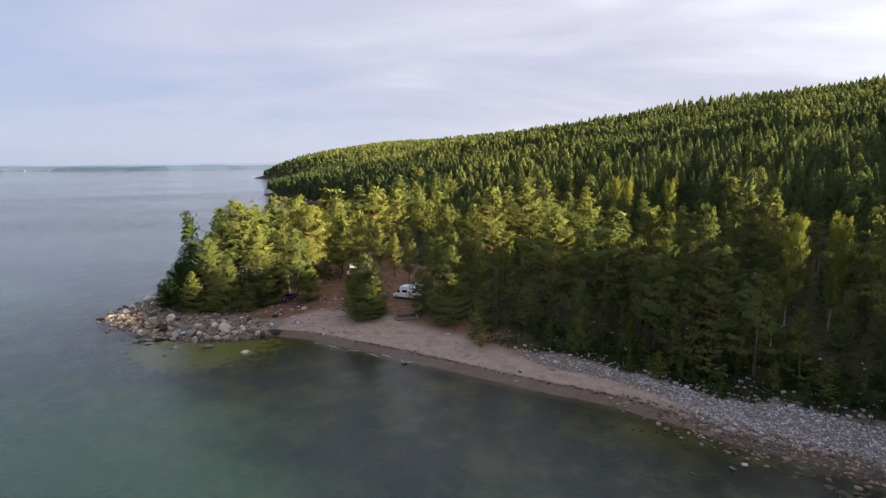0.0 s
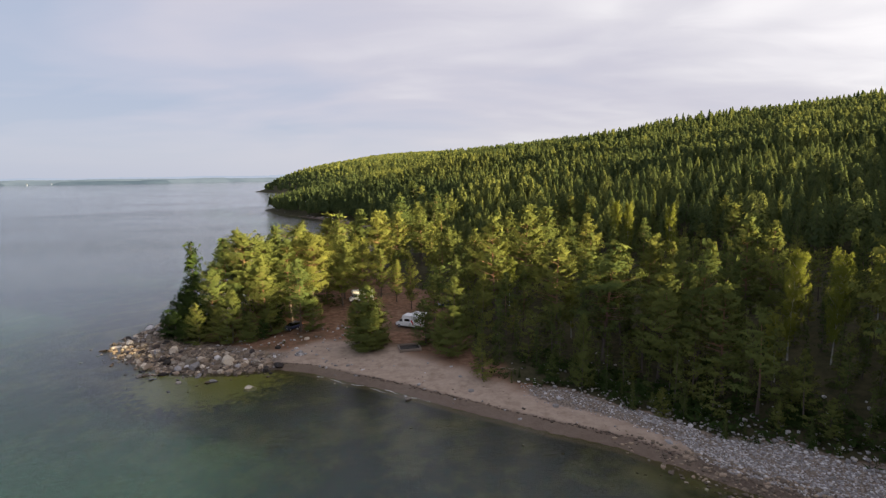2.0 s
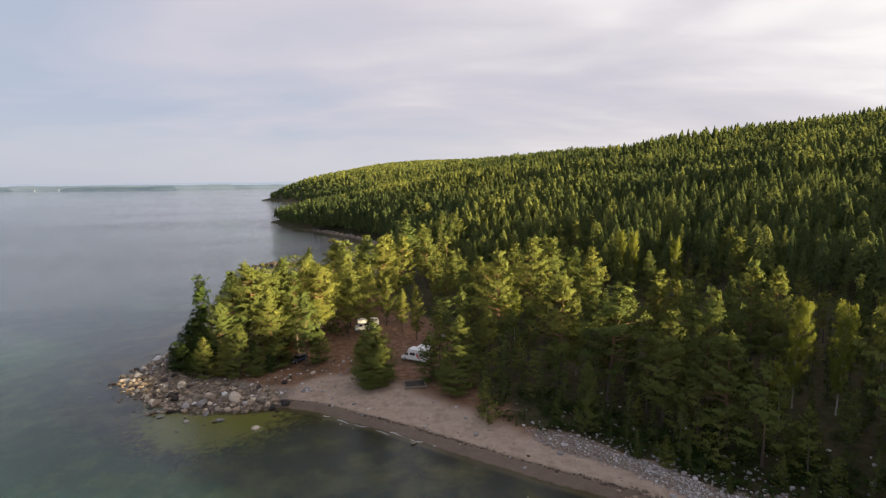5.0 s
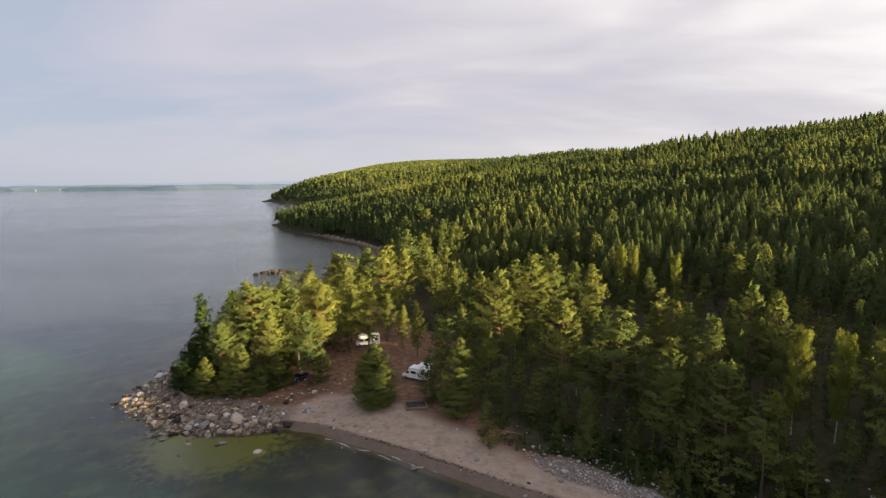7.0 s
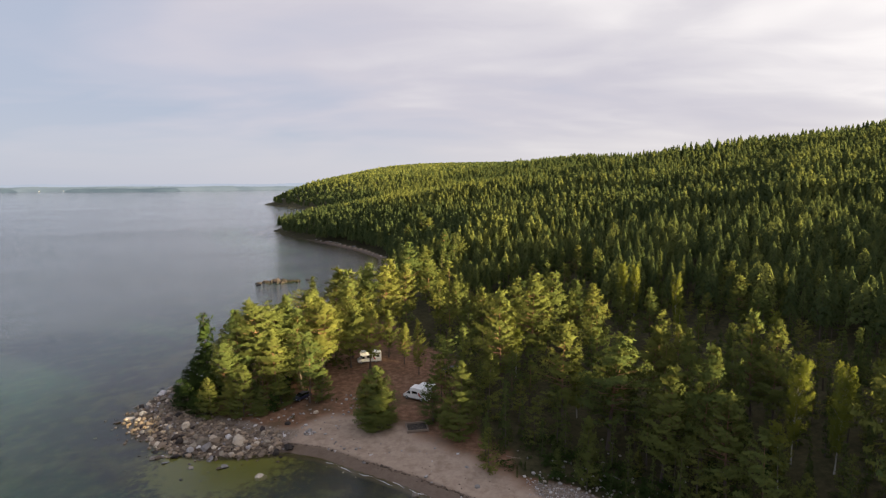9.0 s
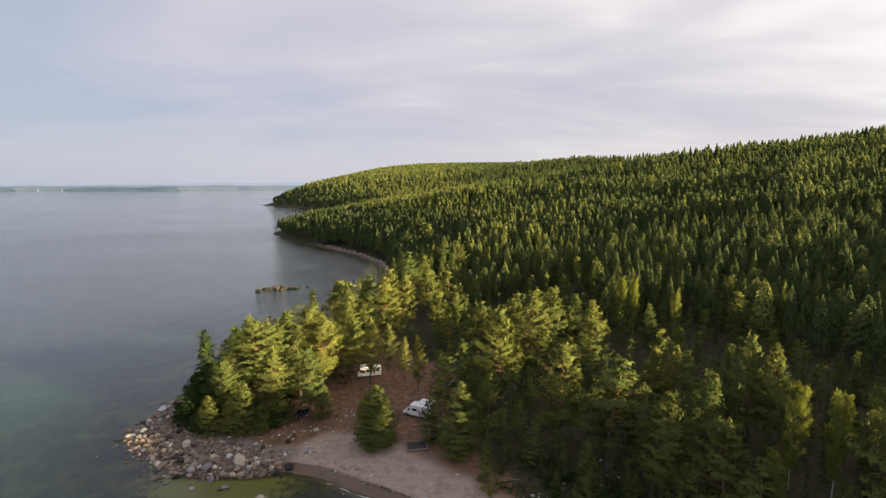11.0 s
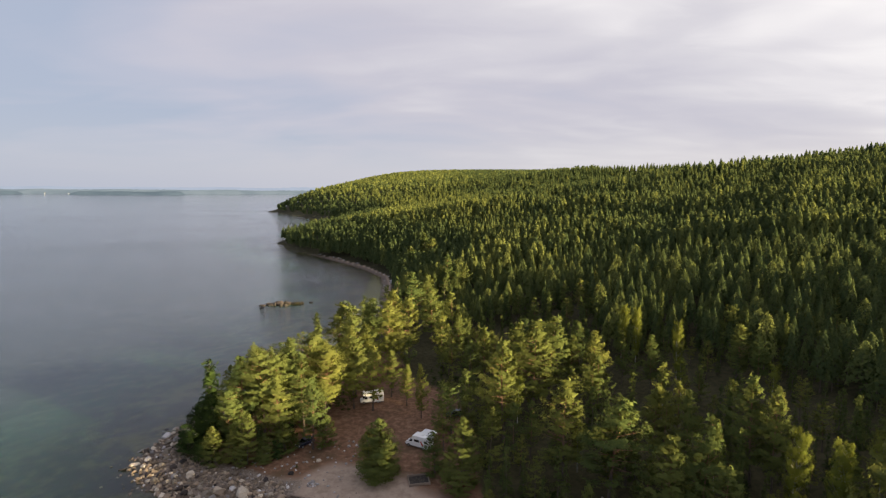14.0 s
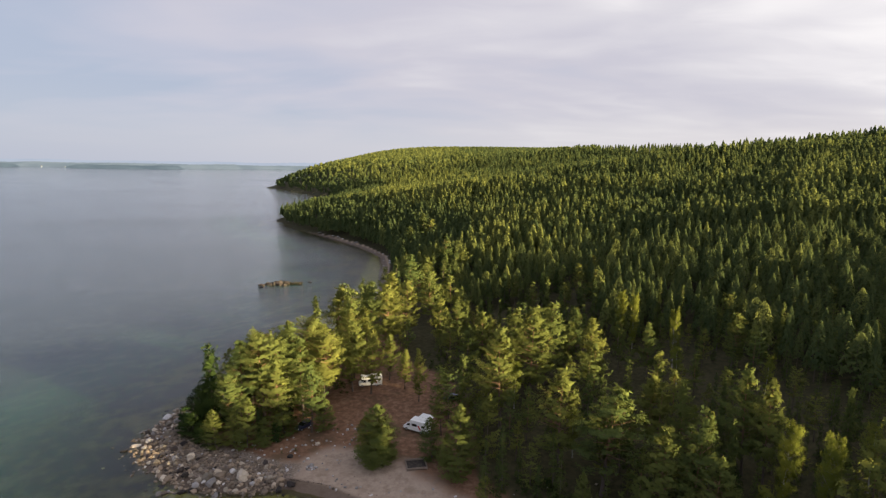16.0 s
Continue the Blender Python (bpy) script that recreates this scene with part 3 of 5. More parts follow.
tagged(tip_spruce, "spruce at the tip of the headland, crown coloured dark for shade", "tree", GROUP["spruce"])
# the back of the headland
plant_all([("spruce", -40.1, 155.1, 22.4, 0.8), ("pine", -35.3, 159.8, 23.8, 1.05), ("pine", -31.0, 158.0, 23.6, 1.0), ("pine", -24.6, 166.0, 24.4, 1.1),
           ("pine", -19.6, 163.0, 24.0, 1.05), ("pine", -14.4, 175.0, 22.5, 1.0), ("pine", -15.0, 205.0, 26.6, 1.1), ("spruce", -2.8, 232.0, 22.8, 1.0),
           ("pine", -3.2, 174.0, 17.5, 0.9), ("pine", 2.4, 169.3, 18.1, 0.95), ("spruce", -17.0, 328.0, 31.6, 1.55), ("pine", -12.5, 322.0, 28.0, 1.2), ("pine", -2.0, 257.0, 26.8, 0.9), ("pine", -24.0, 318.0, 24.5, 1.0), ("pine", -11.0, 316.0, 24.0, 0.9), ("pine", -7.5, 192.0, 23.0, 1.0),
           ("pine", -28.0, 148.0, 20.0, 0.9), ("pine", -9.0, 214.0, 24.0, 1.0), ("pine", -44.0, 140.0, 18.5, 0.9), ("pine", -38.0, 137.0, 20.0, 0.9),
           ("pine", -21.0, 190.0, 22.0, 1.0), ("spruce", -30.0, 185.0, 19.0, 1.0)])
# the clearing and the wood east of it
plant_all([("young", -14.8, 101.5, 13.6, 1.28), ("young", -13.1, 101.2, 10.8, 1.15), ("young", -16.4, 101.7, 10.6, 1.15), ("young", -14.6, 100.5, 9.0, 1.35), ("young", -3.4, 102.8, 10.4, 1.05), ("young", 1.8, 96.7, 15.7, 0.9), ("young", 3.6, 99.5, 9.5, 0.95), ("young", -0.6, 100.5, 8.0, 0.95), ("pine", 9.6, 149.5, 19.4, 0.72),
           ("pine", 11.7, 114.6, 25.6, 0.93, 2), ("pine", 16.4, 134.0, 24.8, 0.87, 2), ("pine", 20.3, 126.6, 27.2, 1.04, 2), ("pine", 25.7, 136.4, 26.0, 1.10, 2),
           ("pine", 31.4, 137.0, 20.8, 0.81), ("pine", 35.2, 143.0, 22.9, 0.85), ("pine", 35.1, 126.9, 25.1, 0.90), ("pine", 28.5, 91.0, 22.9, 1.40, 3),
           ("pine", 22.0, 99.0, 22.4, 1.03), ("young", 21.7, 79.6, 13.2, 0.6), ("pine", 39.3, 100.3, 21.9, 0.96), ("pine", 34.1, 81.0, 20.7, 0.99),
           ("pine", 43.8, 94.4, 23.0, 0.71), ("pine", 39.6, 79.5, 24.4, 0.81), ("pine", 40.4, 73.5, 18.7, 1.16), ("spruce", 46.5, 82.0, 21.8, 0.48),
           ("spruce", 50.4, 94.1, 23.9, 0.44), ("pine", 53.0, 90.2, 26.8, 0.85), ("pine", 54.6, 86.4, 26.6, 0.71), ("birch", 52.8, 78.5, 21.8, 0.65),
           ("birch", 56.6, 74.5, 22.1, 0.61), ("spruce", 69.1, 88.0, 25.1, 0.61), ("birch", 48.8, 150.3, 25.6, 0.58), ("birch", 51.5, 146.0, 25.4, 0.54),
           ("spruce", 60.2, 165.4, 29.5, 0.51), ("spruce", 61.0, 153.9, 30.1, 0.48), ("birch", 56.9, 131.5, 25.3, 0.58), ("spruce", 69.2, 147.3, 27.0, 0.51),
           ("spruce", 66.5, 150.4, 28.5, 0.51), ("pine", 69.5, 127.3, 26.9, 0.96), ("pine", 49.5, 128.8, 23.6, 0.77), ("spruce", 74.0, 132.5, 29.3, 0.51),
           ("spruce", 80.9, 127.6, 29.7, 0.54), ("spruce", 78.0, 128.5, 27.0, 0.48), ("spruce", 99.3, 138.0, 31.4, 0.54)])


def on_track(x, y):
    """The sandy track that leads from the beach between the trees."""
    return 108 < y < 196 and abs(x + 7.0 + 0.03 * (y - 108)) < 4.2


def fill(kinds, count, area, tops, gap, seed, taken, fine=0.45):
    """Trees at random in the area where area(x, y) holds, apart from each other by gap."""
    r = np.random.default_rng(seed)
    x0, x1, y0, y1, test = area
    made = 0
    for _ in range(count * 40):
        x, y = r.uniform(x0, x1), r.uniform(y0, y1)
        if not test(x, y) or on_track(x, y) or any((x - a) ** 2 + (y - b) ** 2 < gap * gap for a, b in taken):
            continue
        z = float(ground_height(np.array([x]), np.array([y]))[0])
        plant(kinds[int(r.integers(0, len(kinds)))], x, y, z + r.uniform(*tops), r.uniform(0.75, 1.05), fine=max(fine, 0.45) if x < 1.4 * y + 20 else fine, base=z - 0.1)
        taken.append((x, y))
        made += 1
        if made >= count:
            break


def inland(x, y):
    return float(shore_distance(np.array([x]), np.array([y]))[0])


TAKEN = [(o.matrix_basis[0][3], o.matrix_basis[1][3]) for o in scene.objects if o.get("category") == "tree"]
# room for the vehicles and the paths between them
TAKEN += [(-9.6, 113.4), (-6.0, 113.0), (-23.1, 135.5), (-19.0, 137.0), (-33.0, 113.0), (0.6, 127.8), (-6.3, 100.0), (-12.0, 122.0), (-14.0, 130.0), (-9.0, 120.0)]
# the wood behind the cobbled beach: understorey, then trunks of middle height
fill(["young", "spruce", "slim"], 22, (8, 64, 40, 112, lambda x, y: bank_high(x) < y < bank_high(x) + 4 and inland(x, y) > 7), (1.6, 4.5), 2.6, 4, TAKEN, 0.6)
fill(["young", "spruce", "spruce"], 36, (6, 70, 40, 116, lambda x, y: bank_high(x) + 1 < y < bank_high(x) + 14 and inland(x, y) > 9), (6.0, 12.5), 3.3, 5, TAKEN)
fill(["pine", "pine", "spruce", "birch"], 34, (8, 78, 60, 142, lambda x, y: inland(x, y) > 15 and y > 84 - 0.25 * x), (7.0, 13.5), 4.0, 6, TAKEN)
fill(["pine", "young", "spruce"], 16, (3, 16, 92, 156, lambda x, y: inland(x, y) > 14), (7.0, 14.0), 4.0, 7, TAKEN)
fill(["pine", "pine", "young"], 18, (-62, -29, 108, 152, lambda x, y: inland(x, y) > 6), (8.0, 16.0), 3.6, 8, TAKEN)
fill(["pine", "spruce"], 22, (-38, 6, 168, 262, lambda x, y: inland(x, y) > 5), (14.0, 20.0), 4.6, 9, TAKEN)
fill(["slim", "spruce", "slim", "pine"], 80, (52, 124, 66, 104, lambda x, y: inland(x, y) > 16 and x < 0.86 * y + 12), (6.0, 9.5), 3.0, 10, TAKEN, 0.35)
fill(["slim", "spruce", "slim", "pine"], 100, (52, 124, 104, 156, lambda x, y: inland(x, y) > 16 and x < 0.86 * y + 12), (7.0, 11.5), 3.3, 23, TAKEN, 0.35)
fill(["pine", "pine", "spruce"], 16, (-34, 7, 146, 176, lambda x, y: True), (11.0, 18.0), 4.2, 19, TAKEN)
fill(["pine", "spruce"], 12, (27, 46, 94, 122, lambda x, y: True), (12.0, 17.5), 3.4, 20, TAKEN)
fill(["young", "pine"], 9, (-3, 8, 108, 140, lambda x, y: True), (6.0, 13.0), 3.8, 12, TAKEN)
fill(["pine", "spruce", "birch", "young"], 40, (30, 84, 36, 92, lambda x, y: inland(x, y) > 9 and y > bank_high(x) + 2), (5.0, 12.0), 3.8, 13, TAKEN)
fill(["young", "bush", "spruce"], 40, (30, 84, 30, 92, lambda x, y: inland(x, y) > 9 and y > bank_high(x) + 0.5), (2.5, 6.0), 2.6, 14, TAKEN, 0.6)
fill(["spruce", "slim", "pine"], 75, (2, 58, 144, 204, lambda x, y: True), (8.5, 14.5), 4.0, 15, TAKEN, 0.7)
# the next three rows: trees added mostly out of view to shade beach and rocks
fill(["spruce", "pine", "spruce"], 150, (52, 112, -14, 66, lambda x, y: inland(x, y) > 8 and (x > 66 or y > bank_high(x) + 2) and 66 < y + 0.6 * x < 98), (23.2, 29.7), 2.9, 16, TAKEN, 0.15)
fill(["spruce", "pine"], 34, (58, 104, 30, 80, lambda x, y: x > 0.86 * y + 4 and 98 <= y + 0.6 * x < 108), (15.5, 18.5), 3.4, 22, TAKEN, 0.15)
fill(["spruce", "pine"], 40, (52, 112, -20, 40, lambda x, y: inland(x, y) > 8 and 50 < y + 0.6 * x < 66), (14.0, 20.0), 4.0, 21, TAKEN, 0.15)
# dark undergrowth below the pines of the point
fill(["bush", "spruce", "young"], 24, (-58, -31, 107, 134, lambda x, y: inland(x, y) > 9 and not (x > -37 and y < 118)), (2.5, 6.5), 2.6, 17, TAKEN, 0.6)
# extra trees set along the sun's line to shade the beach and clearing
fill(["spruce", "young", "pine"], 14, (14, 44, 62, 84, lambda x, y: y > bank_high(x) + 4 and y + 0.624 * x < 97), (12.0, 17.5), 3.0, 18, TAKEN)
# single slim trees in the clearing
plant_all([("pine", -11.8, 134.0, 13.5, 0.85), ("pine", -16.6, 140.4, 15.5, 0.85), ("pine", -7.6, 127.0, 16.2, 0.6), ("pine", -20.3, 131.2, 19.5, 0.95), ("pine", -25.5, 133.0, 18.0, 0.9), ("pine", -26.5, 141.0, 19.0, 0.95)])


def undergrowth(name, label, count, box, keep, sizes, seed):
    """Low shrubs, heather and seedlings: one mesh of small sprays close to the ground."""
    r = np.random.default_rng(seed)
    p = np.stack([r.uniform(box[0], box[1], count), r.uniform(box[2], box[3], count)], 1)
    p = p[keep(p[:, 0], p[:, 1], shore_distance(p[:, 0], p[:, 1]), r.uniform(0, 1, count))]
    z = ground_height(p[:, 0], p[:, 1])
    high = r.uniform(sizes[0], sizes[1], len(p))
    tris = []
    for k in range(3):
        c = np.stack([p[:, 0], p[:, 1], z + high * (0.25 + 0.3 * k)], 1)
        o = np.stack([r.normal(0, 1, len(p)), r.normal(0, 1, len(p)), np.full(len(p), 0.8)], 1)
        t = sprays(c, o / np.linalg.norm(o, axis=1, keepdims=True), 9, 1.0, 0.5, seed + k, 1.5)
        mid = np.repeat(c, 9, 0)[:, None]
        tris.append(mid + (t - mid) * np.repeat(high, 9)[:, None, None] * 0.26)
    return tagged(new(name, soup(name, np.concatenate(tris), SHRUB_LEAF)), label, "undergrowth", kind="stuff")


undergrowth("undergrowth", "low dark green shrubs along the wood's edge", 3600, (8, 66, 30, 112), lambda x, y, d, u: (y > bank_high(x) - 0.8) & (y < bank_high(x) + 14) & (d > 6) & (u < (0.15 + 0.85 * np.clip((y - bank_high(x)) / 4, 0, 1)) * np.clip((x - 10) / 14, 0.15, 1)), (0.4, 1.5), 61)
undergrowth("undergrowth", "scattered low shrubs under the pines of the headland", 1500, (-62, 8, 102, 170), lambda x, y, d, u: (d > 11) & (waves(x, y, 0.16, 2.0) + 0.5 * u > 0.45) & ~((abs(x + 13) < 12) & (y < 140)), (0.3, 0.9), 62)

# ---- the wooded hillside ----


def conifer_tris(height, width, count, dome, seed):
    """A tree far away: hanging sprays laid round the stem like shingles. dome: 0 for a pointed spruce, 1 for a rounded pine."""
    r = np.random.default_rng(seed)
    low = r.uniform(0.24, 0.34)
    u = (np.arange(count) + r.uniform(0, 1, count)) / count
    q = 1 - (1 - u) ** 0.78
    a = np.arange(count) * 2.39996 + r.normal(0, 0.35, count)
    env = width / 2 * (np.maximum(0.03, 1 - q) ** 0.85 * (1 - dome) + dome * np.sqrt(np.maximum(0.05, 1 - q ** 2.4)))
    rad = env * r.uniform(0.72, 1.15, count)
    z = height * (low + (1 - low) * 0.97 * q)
    long = height * (1 - low) * 2.2 / count ** 0.60 * (1.1 - 0.55 * q) * r.uniform(0.75, 1.25, count)
    half = np.minimum(long * 0.5, 0.75 * env + 0.12)
    out, tang = np.stack([np.cos(a), np.sin(a), 0 * a], 1), np.stack([-np.sin(a), np.cos(a), 0 * a], 1)
    tip = out * rad[:, None] + np.stack([0 * z, 0 * z, z - long * (0.45 - 0.25 * dome)], 1)
    root = out * (env - np.minimum(0.58 * env, 0.55 * long))[:, None] + np.stack([0 * z, 0 * z, np.minimum(z + long * 0.55, height)], 1)
    crown = np.stack([tip, root + tang * half[:, None], root - tang * half[:, None]], 1)
    w = 0.11 * width
    leader = np.array([[[w * math.cos(k), w * math.sin(k), 0.86 * height], [w * math.cos(k + 2.1), w * math.sin(k + 2.1), 0.86 * height], [0, 0, height]] for k in (0, 2.1, 4.2)])
    crown = np.concatenate([crown, leader])
    face = np.cross(crown[:, 1] - crown[:, 0], crown[:, 2] - crown[:, 0])
    face *= np.sign(np.sum(face * crown.mean(1) * np.array([1, 1, 0]), 1))[:, None]
    face /= np.linalg.norm(face, axis=1, keepdims=True) + 1e-9
    round_ = np.concatenate([out, np.array([[0, 0, 1.0]] * 3)])
    return crown, 0.25 * face + 0.6 * round_ + np.array([0, 0, 0.38])


def forest(name, label, spots, count, width, seed, high=(10.5, 19.5), domes=0.6, light=0.2, stems=False):
    """A far wood: one mesh of many small trees at the spots (x, y), each of count sprays."""
    r = np.random.default_rng(seed)
    stock = []
    for v in range(14):
        dome = domes * (0.1, 0.3, 0.0, 0.8, 0.3, 0.1, 0.5, 0.2, 1.0, 0.4, 0.6, 0.2, 0.0, 0.2)[v]
        stock.append((dome, *conifer_tris(16.0, width * (1 + 0.25 * dome), count, dome, 300 + 13 * v + seed), trunk_tris(13.0, 0.13, 0.1, seed + v, 3, 2)[0]))
    z = ground_height(spots[:, 0], spots[:, 1]) - 0.1
    which = r.integers(0, len(stock), len(spots))
    trunks, crowns, tints, normals = [], [], [], []
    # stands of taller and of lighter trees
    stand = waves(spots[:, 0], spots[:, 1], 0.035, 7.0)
    # darker tint for trees along the bay's shore, standing in for the shade there
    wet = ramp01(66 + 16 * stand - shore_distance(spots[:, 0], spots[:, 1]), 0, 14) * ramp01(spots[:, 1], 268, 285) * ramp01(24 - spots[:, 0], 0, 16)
    for k, (dome, crown, normal, trunk) in enumerate(stock):
        for i in np.flatnonzero(which == k):
            a, s = r.uniform(0, 6.28), r.uniform(*high) / 16.0 * (1 + 0.14 * stand[i])
            wide = s * r.uniform(0.85, 1.25)
            m = np.array([[math.cos(a) * wide, math.sin(a) * wide, 0], [-math.sin(a) * wide, math.cos(a) * wide, 0], [0, 0, s]])
            at = np.array([spots[i, 0], spots[i, 1], z[i]])
            crowns.append(crown @ m + at)
            normals.append(normal @ (m / wide))
            if stems:
                trunks.append(trunk @ m + at)
            # the tint also drops towards the east, in place of the hill's own shade
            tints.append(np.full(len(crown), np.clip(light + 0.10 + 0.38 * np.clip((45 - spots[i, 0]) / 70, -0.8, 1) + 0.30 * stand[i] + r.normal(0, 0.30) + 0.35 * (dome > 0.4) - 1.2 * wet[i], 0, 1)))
    crowns, tints, normals = np.concatenate(crowns), np.concatenate(tints), np.concatenate(normals)
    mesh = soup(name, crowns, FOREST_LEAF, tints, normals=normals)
    wood = tagged(new(name, mesh), label, "forest", kind="stuff")
    if trunks:
        stem = new("trunks", soup(name + "_trunks", np.concatenate(trunks), SPRUCE_BARK))
        stem.parent = wood
        tagged(stem, kind="stuff")
    return wood


def spots_in(x0, x1, y0, y1, gap, seed, test):
    r = np.random.default_rng(seed)
    X, Y = np.meshgrid(np.arange(x0, x1, gap), np.arange(y0, y1, gap))
    X[1::2] += gap / 2
    p = np.stack([X.ravel(), Y.ravel()], 1) + r.uniform(-0.42, 0.42, (X.size, 2)) * gap
    d = shore_distance(p[:, 0], p[:, 1])
    return p[test(p[:, 0], p[:, 1], d)]


def seen(x, y):
    return (np.abs(x) < 0.92 * y + 25) & (y > 20)


def reach(x, y):
    return np.hypot(x, y)


def gap_between(x, y):
    """The open strip behind the headland's trees."""
    return (x > 2) & (x < 46 + 0.1 * (y - 150)) & (y > 145) & (y < 196 + 0.2 * x)


def hillside(x, y, d):
    near = (y > 150) | (x > 66 + 0.42 * np.maximum(0, 150 - y) + 10 * (y < 100))
    return (d > np.where((y > 440) & (x < 0), 1.5, 6)) & ~gap_between(x, y) & seen(x, y) & near & ~((x < 2) & (y < 262))


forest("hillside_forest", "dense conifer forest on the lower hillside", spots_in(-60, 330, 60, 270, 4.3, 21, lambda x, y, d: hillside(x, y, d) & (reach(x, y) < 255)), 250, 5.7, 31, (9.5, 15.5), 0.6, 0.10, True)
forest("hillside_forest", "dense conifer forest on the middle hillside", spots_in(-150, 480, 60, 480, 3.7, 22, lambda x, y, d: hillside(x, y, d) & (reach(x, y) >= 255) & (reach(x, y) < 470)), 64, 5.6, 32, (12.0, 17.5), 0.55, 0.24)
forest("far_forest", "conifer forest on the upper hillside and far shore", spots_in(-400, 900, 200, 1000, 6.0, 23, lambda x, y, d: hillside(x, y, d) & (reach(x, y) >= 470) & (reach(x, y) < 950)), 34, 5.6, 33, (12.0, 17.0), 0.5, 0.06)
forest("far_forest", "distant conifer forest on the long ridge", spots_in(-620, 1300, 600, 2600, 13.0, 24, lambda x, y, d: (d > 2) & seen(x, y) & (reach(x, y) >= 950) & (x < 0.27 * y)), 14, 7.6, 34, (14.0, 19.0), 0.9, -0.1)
# out of view: the hill's wood carried on so that it shades the shore
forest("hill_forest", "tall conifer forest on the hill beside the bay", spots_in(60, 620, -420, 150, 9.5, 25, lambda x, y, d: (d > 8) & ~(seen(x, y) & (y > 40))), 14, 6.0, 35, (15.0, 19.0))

# ---- stones ----


def stone_mesh(name, seed, mat, flat=0.7, rough=0.42, cuts=1):
    bm = bmesh.new()
    bmesh.ops.create_icosphere(bm, subdivisions=cuts + 1, radius=1.0)
    r = random.Random(seed)
    shift = Vector((r.uniform(-9, 9), r.uniform(-9, 9), r.uniform(-9, 9)))
    sx, sy = r.uniform(0.8, 1.3), r.uniform(0.7, 1.0)
    for v in bm.verts:
        k = 1 + rough * 2 * noise.noise(v.co * 0.9 + shift) + rough * 0.6 * noise.noise(v.co * 2.3 + shift)
        v.co = Vector((v.co.x * sx, v.co.y * sy, v.co.z * flat)) * k
    for _ in range(5 if cuts else 0):   # broken faces
        face = Vector((r.uniform(-1, 1), r.uniform(-1, 1), r.uniform(-0.2, 1))).normalized()
        far = r.uniform(0.5, 0.8)
        for v in bm.verts:
            v.co -= face * max(0.0, v.co.dot(face) - far)
    mesh = bpy.data.meshes.new(name)
    bm.to_mesh(mesh)
    bm.free()
    mesh.materials.append(mat)
    return mesh


BOULDERS = [stone_mesh("boulder", 40 + k, REEF if k in (1, 4) else COBBLE if k in (2, 6) else BOULDER, 0.62 + 0.06 * (k % 3)) for k in range(9)]


def boulder(x, y, size, k, label="", high=None):
    z = float(ground_height(np.array([x]), np.array([y]))[0])
    ob = new("boulder", BOULDERS[1 if label.startswith("dark") else k % len(BOULDERS)])
    ob.matrix_basis = pose(x, y, (max(z, -0.35) + 0.28 * size if z > -0.05 else -0.1 * size) if high is None else high, (k * 29) % 40 - 20, (k * 41) % 40 - 20, (k * 67) % 360) @ Matrix.Diagonal((size, size, size, 1) if z > -0.05 else (1.35 * size, 1.35 * size, 0.55 * size, 1))
    return tagged(ob, label or "weathered grey granite boulder on the rocky point", "boulder", "boulders of the rocky point")


# the large ones, each at its own place
for k, (x, y, size, label) in enumerate([
        # the boulder below the thicket gets the dark rock colour in place of shade
        (-69.2, 104.8, 0.9, "dark boulder standing in the water off the point"), (-62.4, 102.3, 1.1, ""), (-58.3, 104.7, 1.2, "dark boulder below the thicket, coloured dark for shade"),
        (-55.4, 94.8, 1.0, "yellowish boulder at the water's edge"), (-49.8, 91.1, 1.1, "yellowish rounded boulder at the water's edge"),
        (-54.0, 90.3, 0.8, "small pale boulder in the shallow water"), (-45.4, 93.3, 1.25, "large pale rounded boulder by the water"),
        (-39.9, 95.2, 1.6, "large grey boulder at the edge of the sand"), (-39.8, 91.3, 0.9, "flat pale boulder by the water"),
        (-34.8, 95.5, 0.9, ""), (-30.0, 93.8, 1.1, "white-grey boulder on the wet sand"), (-27.7, 99.4, 0.7, "pale stone half sunk in the sand"),
        (-32.1, 84.6, 0.9, "single brownish boulder out in the shallow water"), (-40.3, 110.8, 1.0, "mossy boulder under the trees"),
        (-28.4, 107.6, 0.7, ""), (-69.1, 109.2, 0.6, ""), (-69.9, 123.6, 0.7, "dark stone in the lake"), (-41.8, 91.8, 0.8, ""),
        (-45.3, 96.4, 1.1, ""), (-32.9, 102.6, 0.7, ""), (-42.5, 96.9, 0.9, ""), (-48.0, 94.2, 0.9, ""), (-51.5, 95.6, 1.0, ""), (-57.5, 97.0, 0.9, "")]):
    boulder(x, y, size * (0.66 if x < -56 else 0.9), k, label)


def point_of_rock(x, y, d):
    rim = 6.0 + 6.0 * np.clip((-x - 34) / 8, 0, 1) + 2.5 * waves(x, y, 0.33, 6.0)
    return (x < -31 - 0.35 * (y - 92)) & (d > -4.5) & (d < rim) & (y < 132) & (y > 84) & (waves(x, y, 0.55, 3.0) > -0.55)


def scatter_boulders():
    """The blocks of the rocky point, largest first, none upon another."""
    r = random.Random(77)
    have = [(o.location.x, o.location.y, o.scale.x) for o in scene.objects if o.name.startswith("boulder")]
    for k in range(9000):
        x, y = r.uniform(-76, -30), r.uniform(84, 130)
        d = inland(x, y)
        size = 0.26 + (1.15 - 0.8 * min(1, k / 2500)) * r.random() ** 2.6
        if not point_of_rock(x, y, d) or (d < -0.5 and r.random() < 0.80 - 0.04 * d) or (d > 6 and r.random() < 0.75):
            continue
        if any((x - a) ** 2 + (y - b) ** 2 < (0.75 * (size + s)) ** 2 for a, b, s in have):
            continue
        have.append((x, y, size))
        boulder(x, y, size, k)
        if len(have) > 290:
            break


scatter_boulders()


